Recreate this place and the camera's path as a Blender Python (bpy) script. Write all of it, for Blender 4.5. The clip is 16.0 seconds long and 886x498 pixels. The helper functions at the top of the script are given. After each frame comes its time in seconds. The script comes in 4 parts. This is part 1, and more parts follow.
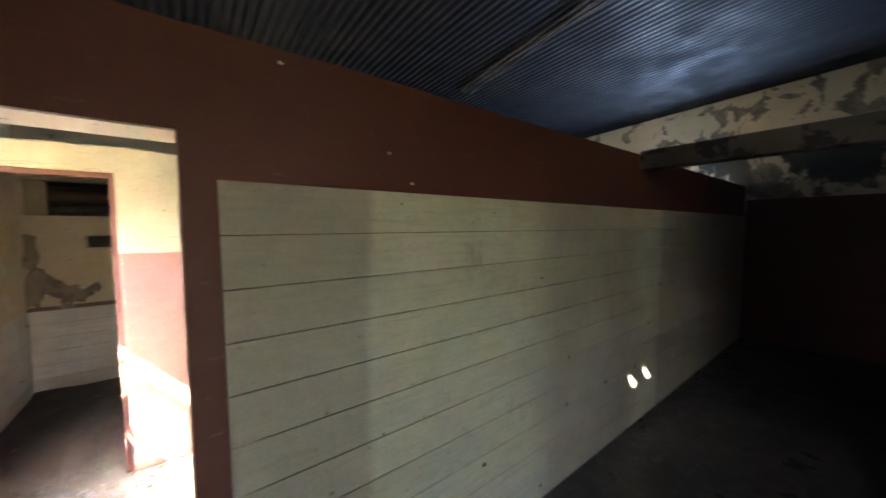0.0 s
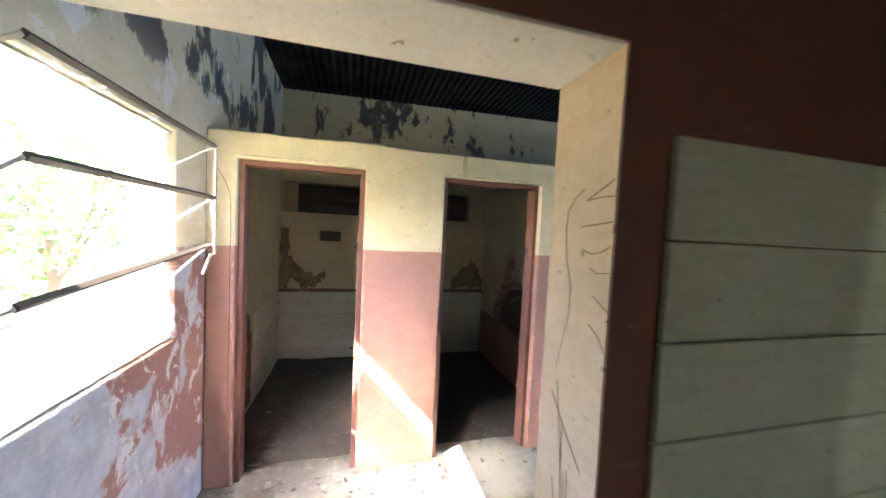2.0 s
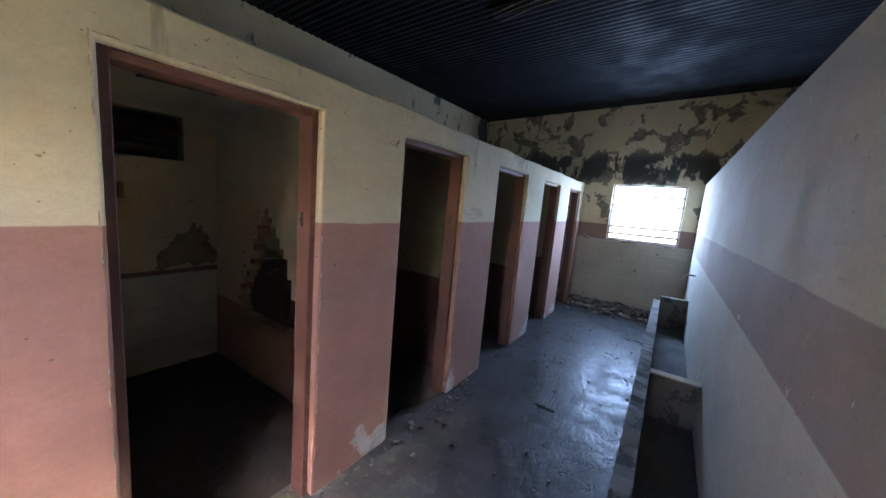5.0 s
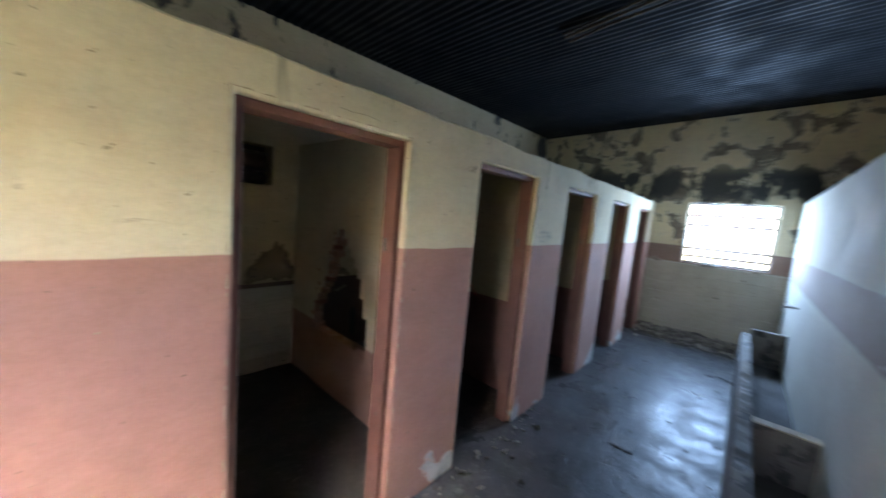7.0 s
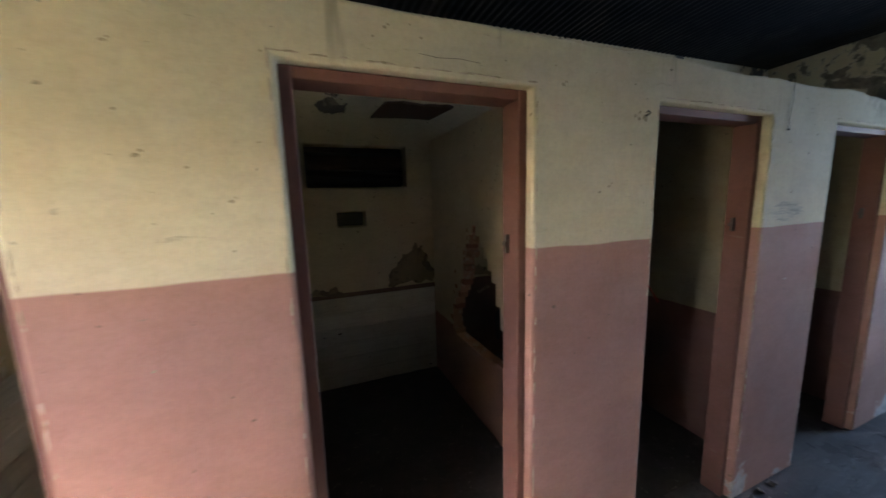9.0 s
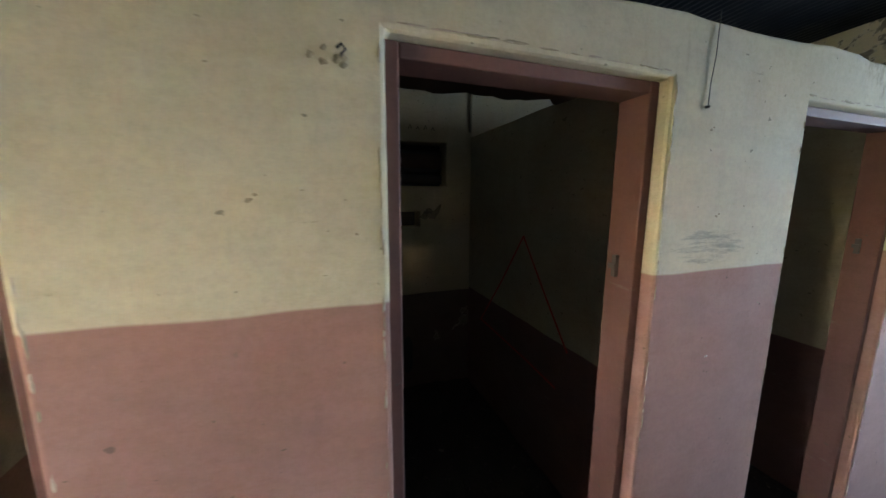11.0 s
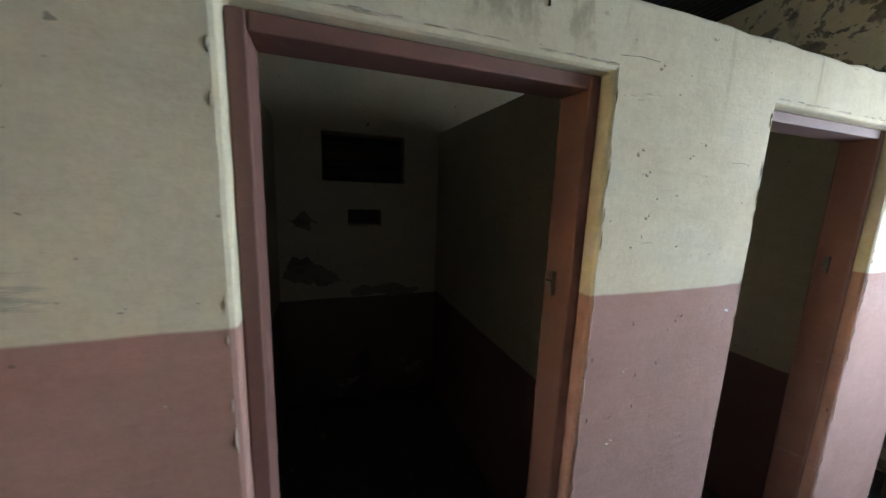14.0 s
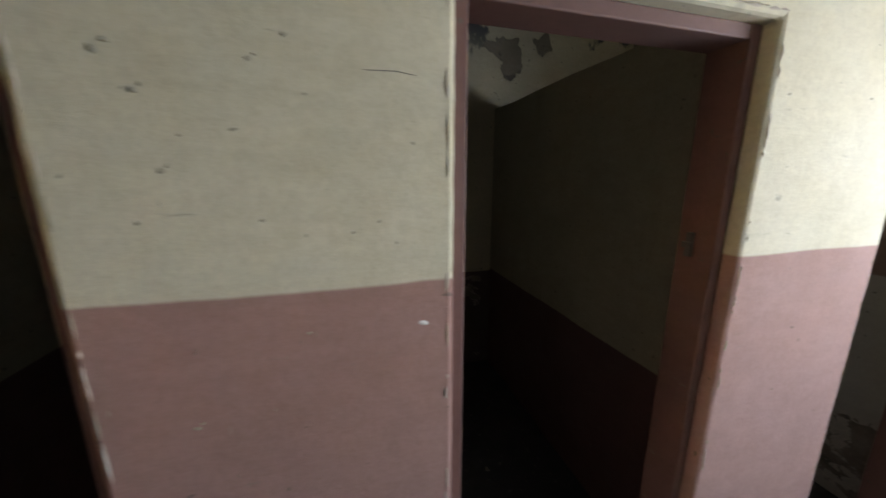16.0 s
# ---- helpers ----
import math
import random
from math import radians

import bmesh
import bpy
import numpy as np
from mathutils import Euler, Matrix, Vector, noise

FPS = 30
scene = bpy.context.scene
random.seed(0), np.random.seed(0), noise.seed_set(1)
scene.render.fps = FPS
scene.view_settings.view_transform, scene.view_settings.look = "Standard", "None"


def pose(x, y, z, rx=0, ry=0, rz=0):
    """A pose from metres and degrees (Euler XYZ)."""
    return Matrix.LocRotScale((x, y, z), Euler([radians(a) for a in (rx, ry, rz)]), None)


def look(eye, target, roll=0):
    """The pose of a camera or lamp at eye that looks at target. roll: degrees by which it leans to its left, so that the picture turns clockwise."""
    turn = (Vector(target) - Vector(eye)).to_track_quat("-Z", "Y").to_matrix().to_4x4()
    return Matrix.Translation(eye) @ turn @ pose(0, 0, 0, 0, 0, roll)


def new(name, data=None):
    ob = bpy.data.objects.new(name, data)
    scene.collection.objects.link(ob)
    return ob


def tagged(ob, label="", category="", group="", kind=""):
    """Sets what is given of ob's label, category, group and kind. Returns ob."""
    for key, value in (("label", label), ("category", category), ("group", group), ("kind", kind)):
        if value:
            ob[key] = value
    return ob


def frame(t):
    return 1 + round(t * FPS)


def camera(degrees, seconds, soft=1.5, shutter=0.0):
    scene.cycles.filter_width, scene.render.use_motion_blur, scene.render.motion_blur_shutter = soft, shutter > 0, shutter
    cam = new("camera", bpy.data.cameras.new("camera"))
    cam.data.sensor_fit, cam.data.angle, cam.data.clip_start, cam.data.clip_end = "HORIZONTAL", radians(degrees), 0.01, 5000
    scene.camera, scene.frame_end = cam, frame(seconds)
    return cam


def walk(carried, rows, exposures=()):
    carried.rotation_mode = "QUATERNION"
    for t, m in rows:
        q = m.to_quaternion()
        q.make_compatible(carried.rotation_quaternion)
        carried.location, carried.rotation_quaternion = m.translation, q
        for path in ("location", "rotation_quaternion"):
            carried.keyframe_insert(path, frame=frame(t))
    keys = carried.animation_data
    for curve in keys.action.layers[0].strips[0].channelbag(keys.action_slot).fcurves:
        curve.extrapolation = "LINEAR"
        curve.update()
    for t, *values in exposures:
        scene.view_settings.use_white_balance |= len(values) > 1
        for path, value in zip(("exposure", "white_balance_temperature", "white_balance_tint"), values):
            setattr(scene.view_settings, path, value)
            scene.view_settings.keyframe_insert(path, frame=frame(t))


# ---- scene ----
cam = camera(105.5, 16.0, 1.5, 0.3)
PATH = [
    (0, (1.543, -3.011, 1.652), (2.768, -1.435, 1.524), -0.3),
    (0.5, (1.419, -2.877, 1.651), (2.243, -1.056, 1.572), 3.6),
    (1, (1.259, -2.671, 1.664), (1.913, -0.781, 1.616), 3.7),
    (1.5, (1.202, -2.472, 1.655), (1.798, -0.565, 1.574), 3.0),
    (2, (1.159, -2.249, 1.626), (1.672, -0.318, 1.531), 2.8),
    (2.5, (1.168, -2.046, 1.632), (1.461, -0.072, 1.502), 4.0),
    (3, (1.167, -1.826, 1.638), (1.492, 0.137, 1.438), 4.4),
    (3.5, (1.196, -1.646, 1.68), (1.908, 0.196, 1.364), 5.3),
    (4, (1.328, -1.454, 1.655), (2.352, 0.238, 1.353), 5.3),
    (4.5, (1.463, -1.388, 1.645), (2.885, -0.011, 1.359), 3.8),
    (4.7, (1.483, -1.388, 1.646), (3.107, -0.265, 1.33), 4.5),
    (6.8, (1.389, -1.278, 1.693), (3.077, -0.227, 1.479), 5.4),
    (7, (1.394, -1.246, 1.693), (2.873, 0.081, 1.473), 5.1),
    (7.5, (1.343, -1.174, 1.659), (2.346, 0.541, 1.431), 3.7),
    (8, (1.275, -1.128, 1.656), (1.828, 0.784, 1.462), 4.1),
    (8.5, (1.495, -1.082, 1.659), (1.918, 0.856, 1.405), -0.2),
    (9, (1.794, -0.936, 1.667), (2.522, 0.904, 1.376), -1.6),
    (9.2, (1.889, -0.889, 1.681), (2.708, 0.911, 1.381), -0.9),
    (11.3, (3.125, -0.669, 1.708), (3.683, 1.225, 1.389), 1.0),
    (11.5, (3.235, -0.686, 1.709), (3.634, 1.242, 1.354), 1.0),
    (12, (3.486, -0.678, 1.713), (3.775, 1.266, 1.345), 0.5),
    (12.5, (3.775, -0.614, 1.716), (4.388, 1.269, 1.434), 0.4),
    (13, (4.055, -0.613, 1.698), (4.727, 1.251, 1.425), 0.5),
    (13.5, (4.328, -0.653, 1.738), (4.963, 1.223, 1.452), 1.1),
    (14, (4.551, -0.631, 1.732), (5.223, 1.224, 1.402), 2.1),
    (14.5, (4.701, -0.548, 1.721), (5.418, 1.295, 1.421), 3.3),
    (15, (4.951, -0.552, 1.702), (5.308, 1.393, 1.402), 1.9),
    (15.5, (5.252, -0.593, 1.67), (5.597, 1.35, 1.345), -0.3),
    (16, (5.576, -0.579, 1.679), (6.102, 1.304, 1.259), 0.1),
]
walk(cam, [(t, look(eye, aim, roll)) for t, eye, aim, roll in PATH],
     [(0, 6.15, 7400, 27), (1.0, 5.9, 6900, 18), (1.5, 5.95, 6900, 18), (2.0, 5.75, 6700, 18), (2.5, 5.12, 6600, 17), (3.0, 4.75, 6600, 18), (3.5, 4.35, 6700, 22), (4.0, 4.1, 6700, 25),
      (4.5, 4.45, 6800, 26), (7.0, 5.12, 6800, 18), (7.5, 5.22, 6900, 22), (8.0, 4.9, 7000, 24), (8.5, 4.75, 7100, 23), (9.0, 4.78, 7200, 21), (11.5, 5.7, 7800, 19), (13.5, 5.4, 8600, 23), (15.0, 5.25, 9200, 27), (15.5, 5.2, 9400, 28), (16.0, 4.62, 9700, 30)])

# ---- light ----
SUN_WAY = Vector((1.0, 0.55, -1.1)).normalized()
sun = new("sun", bpy.data.lights.new("sun", "SUN"))
sun.data.energy, sun.data.angle, sun.data.color = 5.0, radians(0.5), (1.0, 0.93, 0.82)
sun.rotation_euler = SUN_WAY.to_track_quat("-Z", "Y").to_euler()
sun.location = (-6, -2, 8)
world = bpy.data.worlds.new("world")
scene.world = world
world.use_nodes = True
sky = world.node_tree.nodes.new("ShaderNodeTexSky")
sky.sky_type, sky.sun_disc = "NISHITA", False
sky.sun_elevation, sky.sun_rotation = radians(44.0), radians(241)
world.node_tree.links.new(sky.outputs[0], world.node_tree.nodes["Background"].inputs[0])
world.node_tree.nodes["Background"].inputs[1].default_value = 0.12

window_sky = new("window_sky", bpy.data.lights.new("window_sky", "AREA"))
window_sky.data.shape, window_sky.data.size, window_sky.data.size_y = "RECTANGLE", 1.0, 0.9
window_sky.data.energy, window_sky.data.color = 5.6, (0.34, 0.61, 1.0)
window_sky.location, window_sky.rotation_euler = (8.16, -1.0, 1.71), (0, radians(90), 0)

# ---- plan, in metres ----
DOORS = ((0.48, 1.22), (1.75, 2.49), (3.07, 3.81), (4.41, 5.17), (5.76, 6.49), (7.05, 7.78))
PARTITIONS = (1.65, 2.925, 4.20, 5.50, 6.78)
LEFT, FAR, BACK = 0.32, 8.0, 2.05          # inner faces of the end walls and the stalls' rear wall
DOOR_TOP, DADO, LOW_TOP = 2.012, 1.49, 2.17
BOARD_Y, ROOM_Y = -1.82, -1.73             # two faces of the boarded wall
HALL = -6.0                                # rear of the first room


def roof_z(y, x=0.3):
    return 3.285 - 0.045 * y + 0.02 * (x - 0.3)


# ---- materials ----
def nodes_of(name):
    m = bpy.data.materials.new(name)
    m.use_nodes = True
    return m, m.node_tree.nodes, m.node_tree.links, m.node_tree.nodes["Principled BSDF"]


class Graph:
    """Short hand for node graphs."""

    def __init__(self, name):
        self.m, self.n, self.l, self.bsdf = nodes_of(name)
        self.geo = self.n.new("ShaderNodeNewGeometry")
        self.pos = self.geo.outputs["Position"]
        cut = self.n.new("ShaderNodeSeparateXYZ")
        self.l.new(self.pos, cut.inputs[0])
        self.x, self.y, self.z = cut.outputs

    def put(self, socket, value):
        if isinstance(value, bpy.types.NodeSocket):
            self.l.new(value, socket)
        elif isinstance(value, (tuple, list)):
            socket.default_value = (*value, 1.0) if len(value) == 3 and len(socket.default_value) == 4 else value
        else:
            socket.default_value = value

    def math(self, op, a, b=0.0, c=0.0):
        k = self.n.new("ShaderNodeMath")
        k.operation = op
        for i, v in enumerate((a, b, c)):
            self.put(k.inputs[i], v)
        return k.outputs[0]

    def noise(self, scale, detail=4.0, rough=0.6, stretch=(1, 1, 1), seed=0.0, twist=0.0):
        mp = self.n.new("ShaderNodeMapping")
        mp.inputs["Scale"].default_value = stretch
        mp.inputs["Location"].default_value = (seed, seed * 1.7, -seed)
        self.l.new(self.pos, mp.inputs[0])
        k = self.n.new("ShaderNodeTexNoise")
        self.l.new(mp.outputs[0], k.inputs["Vector"])
        k.inputs["Scale"].default_value, k.inputs["Detail"].default_value = scale, detail
        k.inputs["Roughness"].default_value, k.inputs["Distortion"].default_value = rough, twist
        return k.outputs[0]

    def ramp(self, v, lo, hi, a=0.0, b=1.0):
        k = self.n.new("ShaderNodeMapRange")
        k.interpolation_type = "SMOOTHSTEP"
        for i, q in enumerate((v, lo, hi, a, b)):
            self.put(k.inputs[i], q)
        return k.outputs[0]

    def mix(self, f, a, b, mode="MIX"):
        k = self.n.new("ShaderNodeMix")
        k.data_type, k.blend_type = "RGBA", mode
        self.put(k.inputs[0], f)
        self.put(k.inputs[6], a)
        self.put(k.inputs[7], b)
        return k.outputs[2]

    def bump(self, h, strength=0.3, dist=0.01):
        k = self.n.new("ShaderNodeBump")
        k.inputs["Strength"].default_value, k.inputs["Distance"].default_value = strength, dist
        self.l.new(h, k.inputs["Height"])
        self.l.new(k.outputs[0], self.bsdf.inputs["Normal"])

    def done(self, color, rough=0.8, metal=0.0):
        self.put(self.bsdf.inputs["Base Color"], color)
        self.put(self.bsdf.inputs["Roughness"], rough)
        self.put(self.bsdf.inputs["Metallic"], metal)
        return self.m


CREAM, PINK, UNDER = (0.68, 0.615, 0.44), (0.42, 0.225, 0.178), (0.52, 0.50, 0.47)


def grime(g, color, seed=0.0, depth=0.35):
    """Broad stains, brush marks, scuffs and fine specks over a coat of paint."""
    broad = g.ramp(g.noise(1.6, 6, 0.68, seed=seed), 0.35, 0.75)
    color = g.mix(g.math("MULTIPLY", broad, depth), color, (0.55, 0.5, 0.42), "MULTIPLY")
    streak = g.ramp(g.noise(5, 5, 0.65, (1, 1, 0.25), seed + 3), 0.55, 0.8)
    color = g.mix(g.math("MULTIPLY", streak, depth * 0.7), color, (0.5, 0.45, 0.38), "MULTIPLY")
    brush = g.ramp(g.noise(10, 6, 0.8, (0.7, 0.7, 2.2), seed + 6), 0.3, 0.72)
    color = g.mix(g.math("MULTIPLY", brush, 0.24), color, (0.62, 0.58, 0.5), "MULTIPLY")
    grain = g.ramp(g.noise(75, 4, 0.85, seed=seed + 2), 0.38, 0.66)
    color = g.mix(g.math("MULTIPLY", grain, 0.22), color, (0.6, 0.56, 0.5), "MULTIPLY")
    scuff = g.ramp(g.noise(9, 6, 0.75, (0.45, 0.45, 2.4), seed + 12), 0.64, 0.70)
    color = g.mix(g.math("MULTIPLY", scuff, 0.4), color, (0.22, 0.19, 0.14))
    dents = g.ramp(g.noise(11, 3, 0.55, (1, 1, 1.3), seed + 15), 0.745, 0.79)
    color = g.mix(g.math("MULTIPLY", dents, 0.5), color, (0.16, 0.135, 0.10))
    specks = g.ramp(g.noise(30, 2, 0.5, (1, 1, 1.4), seed + 9), 0.705, 0.74)
    return g.mix(g.math("MULTIPLY", specks, 0.6), color, (0.10, 0.085, 0.06))


def two_tone(name, upper=CREAM, lower=PINK, split=DADO, peel=0.72, peel_low=None, seed=0.0, mould=0.0, mould_from=2.1, mould_to=9.0, low_coat=0.0, smudge=False, flecks=0.0, until=None, foot=0.14, drips=False, worn=0.0, bare=((0.26, 0.245, 0.235), UNDER)):
    """Old wall paint in two tones, with peeling down to the render and, high up, mould."""
    g = Graph(name)
    wob = g.math("MULTIPLY", g.math("SUBTRACT", g.noise(3, 2), 0.5), 0.02)
    edge = g.math("ADD", g.z, wob)
    is_up = g.ramp(edge, split - 0.004, split + 0.004)
    if until is not None:
        is_up = g.math("MAXIMUM", is_up, g.ramp(g.y, until, until + 0.01))
    low = lower
    if low_coat:
        low = g.mix(g.ramp(edge, low_coat - 0.006, low_coat + 0.006), (0.56, 0.55, 0.48), lower)
    color = g.mix(is_up, low, upper)
    color = grime(g, color, seed)
    n = g.noise(2.6, 9, 0.62, seed=seed + 20, twist=0.4)
    if peel_low is None:
        peel_low = peel
    limit = g.math("ADD", g.math("MULTIPLY", is_up, peel - peel_low), peel_low)
    limit = g.math("SUBTRACT", limit, g.ramp(g.z, 0.05, 0.45, foot, 0.0))
    if worn:
        limit = g.math("SUBTRACT", limit, g.math("MULTIPLY", g.ramp(g.y, -0.25, -0.7, 0.0, worn), g.ramp(g.z, 1.0, 0.85)))
        limit = g.math("ADD", limit, g.ramp(g.y, -0.35, -0.10, 0.0, 0.05))
    off = g.ramp(g.math("SUBTRACT", n, limit), 0.0, 0.016)
    rim = g.math("MULTIPLY", g.ramp(g.math("SUBTRACT", n, limit), -0.014, 0.0), g.math("SUBTRACT", 1.0, off))
    color = g.mix(g.math("MULTIPLY", rim, 0.45), color, (0.70, 0.64, 0.56))
    bare = g.mix(g.ramp(g.noise(7, 6, 0.7, seed=seed + 31), 0.3, 0.7), *bare)
    color = g.mix(off, color, bare)
    if flecks:
        chips = g.ramp(g.noise(8, 7, 0.7, (1, 1, 0.7), seed + 77, 0.6), flecks, flecks + 0.015)
        color = g.mix(chips, color, (0.66, 0.63, 0.58))
    if mould:
        zone = g.math("MULTIPLY", g.ramp(g.z, mould_from - 0.2, mould_from + 0.25), g.ramp(g.z, mould_to - 0.35, mould_to, 1.0, 0.45))
        black = g.ramp(g.math("ADD", g.noise(2.3, 8, 0.66, (1, 1, 0.55), seed + 50), g.math("MULTIPLY", zone, mould)), 0.80, 0.84)
        color = g.mix(g.math("MULTIPLY", black, zone), color, (0.075, 0.075, 0.07))
    if drips:
        run = g.ramp(g.noise(7, 4, 0.6, (1, 1, 0.10), seed + 60), 0.60, 0.70)
        color = g.mix(g.math("MULTIPLY", g.math("MULTIPLY", run, 0.55), g.ramp(g.z, 1.86, 2.16)), color, (0.16, 0.13, 0.09))
        over = g.math("MULTIPLY", g.ramp(g.x, 4.45, 4.7), g.ramp(g.x, 5.1, 5.35, 1.0, 0.0))
        damp = g.math("MULTIPLY", g.ramp(g.noise(7, 6, 0.7, (1, 1, 0.6), seed + 81), 0.50, 0.62), g.ramp(g.z, 2.0, 2.10))
        color = g.mix(g.math("MULTIPLY", g.math("MULTIPLY", damp, over), 0.55), color, (0.22, 0.17, 0.10))
    if smudge:
        dx = g.math("DIVIDE", g.math("SUBTRACT", g.x, 4.02), 0.17)
        dz = g.math("DIVIDE", g.math("SUBTRACT", g.z, 1.565), 0.055)
        r = g.math("ADD", g.math("MULTIPLY", dx, dx), g.math("MULTIPLY", dz, dz))
        r = g.math("ADD", r, g.math("MULTIPLY", g.math("SUBTRACT", g.noise(11, 6, 0.8, (0.5, 1, 4.5), 2), 0.5), 6.0))
        color = g.mix(g.ramp(r, -0.6, 0.9, 0.62, 0.0), color, (0.15, 0.175, 0.165))
    fine = g.noise(90, 3, 0.7, seed=seed)
    h = g.math("ADD", g.math("MULTIPLY", fine, 0.25), g.math("MULTIPLY", off, -0.8))
    h = g.math("ADD", h, g.math("MULTIPLY", g.noise(9, 4, 0.6, seed=seed + 5), 0.9))
    trowel = g.noise(26, 6, 0.75, (0.22, 0.22, 1.8), seed + 44)
    h = g.math("ADD", h, g.math("MULTIPLY", trowel, 0.32))
    g.bump(h, 0.36, 0.008)
    return g.done(color, g.ramp(g.noise(4, 3, seed=seed), 0.3, 0.7, 0.8, 0.95))


M_FRONT = two_tone("painted plaster", peel=0.80, peel_low=0.74, foot=0.20, seed=1.0, smudge=True, drips=True)
M_LEFT = two_tone("peeling plaster", peel=0.70, peel_low=0.52, seed=4.0, mould=0.31, mould_from=2.2, flecks=0.575, until=0.05, worn=0.13, bare=((0.40, 0.40, 0.41), (0.62, 0.62, 0.62)))
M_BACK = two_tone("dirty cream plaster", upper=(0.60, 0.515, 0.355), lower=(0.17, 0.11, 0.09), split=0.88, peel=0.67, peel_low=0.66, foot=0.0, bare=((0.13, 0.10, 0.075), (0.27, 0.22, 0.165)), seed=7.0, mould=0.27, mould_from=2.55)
# later partitions get a darker cream and brown than the first two
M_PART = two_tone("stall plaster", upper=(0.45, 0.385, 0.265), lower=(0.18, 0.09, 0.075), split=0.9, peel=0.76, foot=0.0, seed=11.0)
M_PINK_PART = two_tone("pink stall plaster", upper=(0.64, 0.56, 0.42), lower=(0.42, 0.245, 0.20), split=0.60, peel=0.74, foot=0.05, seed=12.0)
M_FAR = two_tone("mouldy plaster", upper=(0.80, 0.70, 0.50), lower=(0.33, 0.225, 0.185), peel=0.53, peel_low=0.56, seed=15.0, mould=0.375, mould_from=2.1, mould_to=2.9, low_coat=1.22, bare=((0.15, 0.125, 0.10), (0.36, 0.31, 0.245)))
M_SIDE = two_tone("side wall plaster", upper=(0.52, 0.50, 0.43), lower=(0.34, 0.28, 0.25), peel=0.70, seed=19.0, flecks=0.66, low_coat=1.18)


def plain_paint(name, color, rough=0.7, seed=0.0, depth=0.35, chips=0.74, under=UNDER):
    g = Graph(name)
    c = grime(g, color, seed, depth)
    off = g.ramp(g.noise(6, 8, 0.65, seed=seed + 8), chips, chips + 0.02)
    c = g.mix(off, c, under)
    h = g.math("ADD", g.math("MULTIPLY", g.noise(70, 3), 0.3), g.math("MULTIPLY", off, -0.7))
    g.bump(h, 0.3, 0.006)
    return g.done(c, rough)


M_BROWN = plain_paint("dark red-brown wall paint", (0.135, 0.048, 0.036), 0.6, 2.0, 0.3, 0.80, (0.10, 0.05, 0.04))
M_FRAME = plain_paint("brown door frame paint", (0.19, 0.083, 0.063), 0.7, 5.0, 0.4, 0.73, (0.46, 0.36, 0.29))
M_JAMB = plain_paint("stained cream plaster", (0.48, 0.36, 0.25), 0.75, 8.0, 0.3, 0.80)
M_SOFFIT = plain_paint("white plaster", (0.80, 0.77, 0.70), 0.75, 9.0, 0.1, 0.85)
M_METAL = plain_paint("weathered dark steel", (0.10, 0.085, 0.075), 0.55, 3.0, 0.4, 0.7, (0.20, 0.10, 0.06))
M_WHITE_METAL = plain_paint("old white steel", (0.55, 0.52, 0.48), 0.5, 6.0, 0.4, 0.68, (0.2, 0.12, 0.08))
M_DARK = plain_paint("grimy dark sheet and hole shade", (0.06, 0.055, 0.05), 0.6, 12.0, 0.4, 0.75, (0.12, 0.1, 0.08))
M_CHALK = plain_paint("charcoal", (0.16, 0.12, 0.085), 0.9, 1.0, 0.2, 0.9)
M_CHIP = plain_paint("brownish old plaster", (0.40, 0.345, 0.24), 0.9, 4.0, 0.4, 0.9)
M_BARE = plain_paint("bare brown plaster", (0.29, 0.24, 0.175), 0.95, 33.0, 0.7, 0.52, (0.15, 0.12, 0.09))
M_OLD_DADO = plain_paint("worn brown dado paint", (0.17, 0.105, 0.078), 0.9, 37.0, 0.6, 0.55, (0.27, 0.22, 0.165))
M_RIM = plain_paint("crumbled plaster", (0.56, 0.47, 0.37), 0.9, 5.0, 0.4, 0.8)
M_RED = plain_paint("red paint mark", (0.50, 0.05, 0.03), 0.7, 1.0, 0.2, 0.9)
M_WIRE = plain_paint("old wire", (0.05, 0.045, 0.04), 0.6, 1.0, 0.2, 0.9)
M_CONC = plain_paint("chipped concrete", (0.17, 0.155, 0.14), 0.85, 17.0, 0.6, 0.55, (0.05, 0.047, 0.043))
M_RUST = plain_paint("rotten brown board", (0.085, 0.05, 0.035), 0.9, 27.0, 0.5, 0.7, (0.16, 0.1, 0.07))
M_POLE = plain_paint("weathered pole", (0.12, 0.09, 0.065), 0.85, 23.0, 0.5, 0.7, (0.1, 0.08, 0.06))


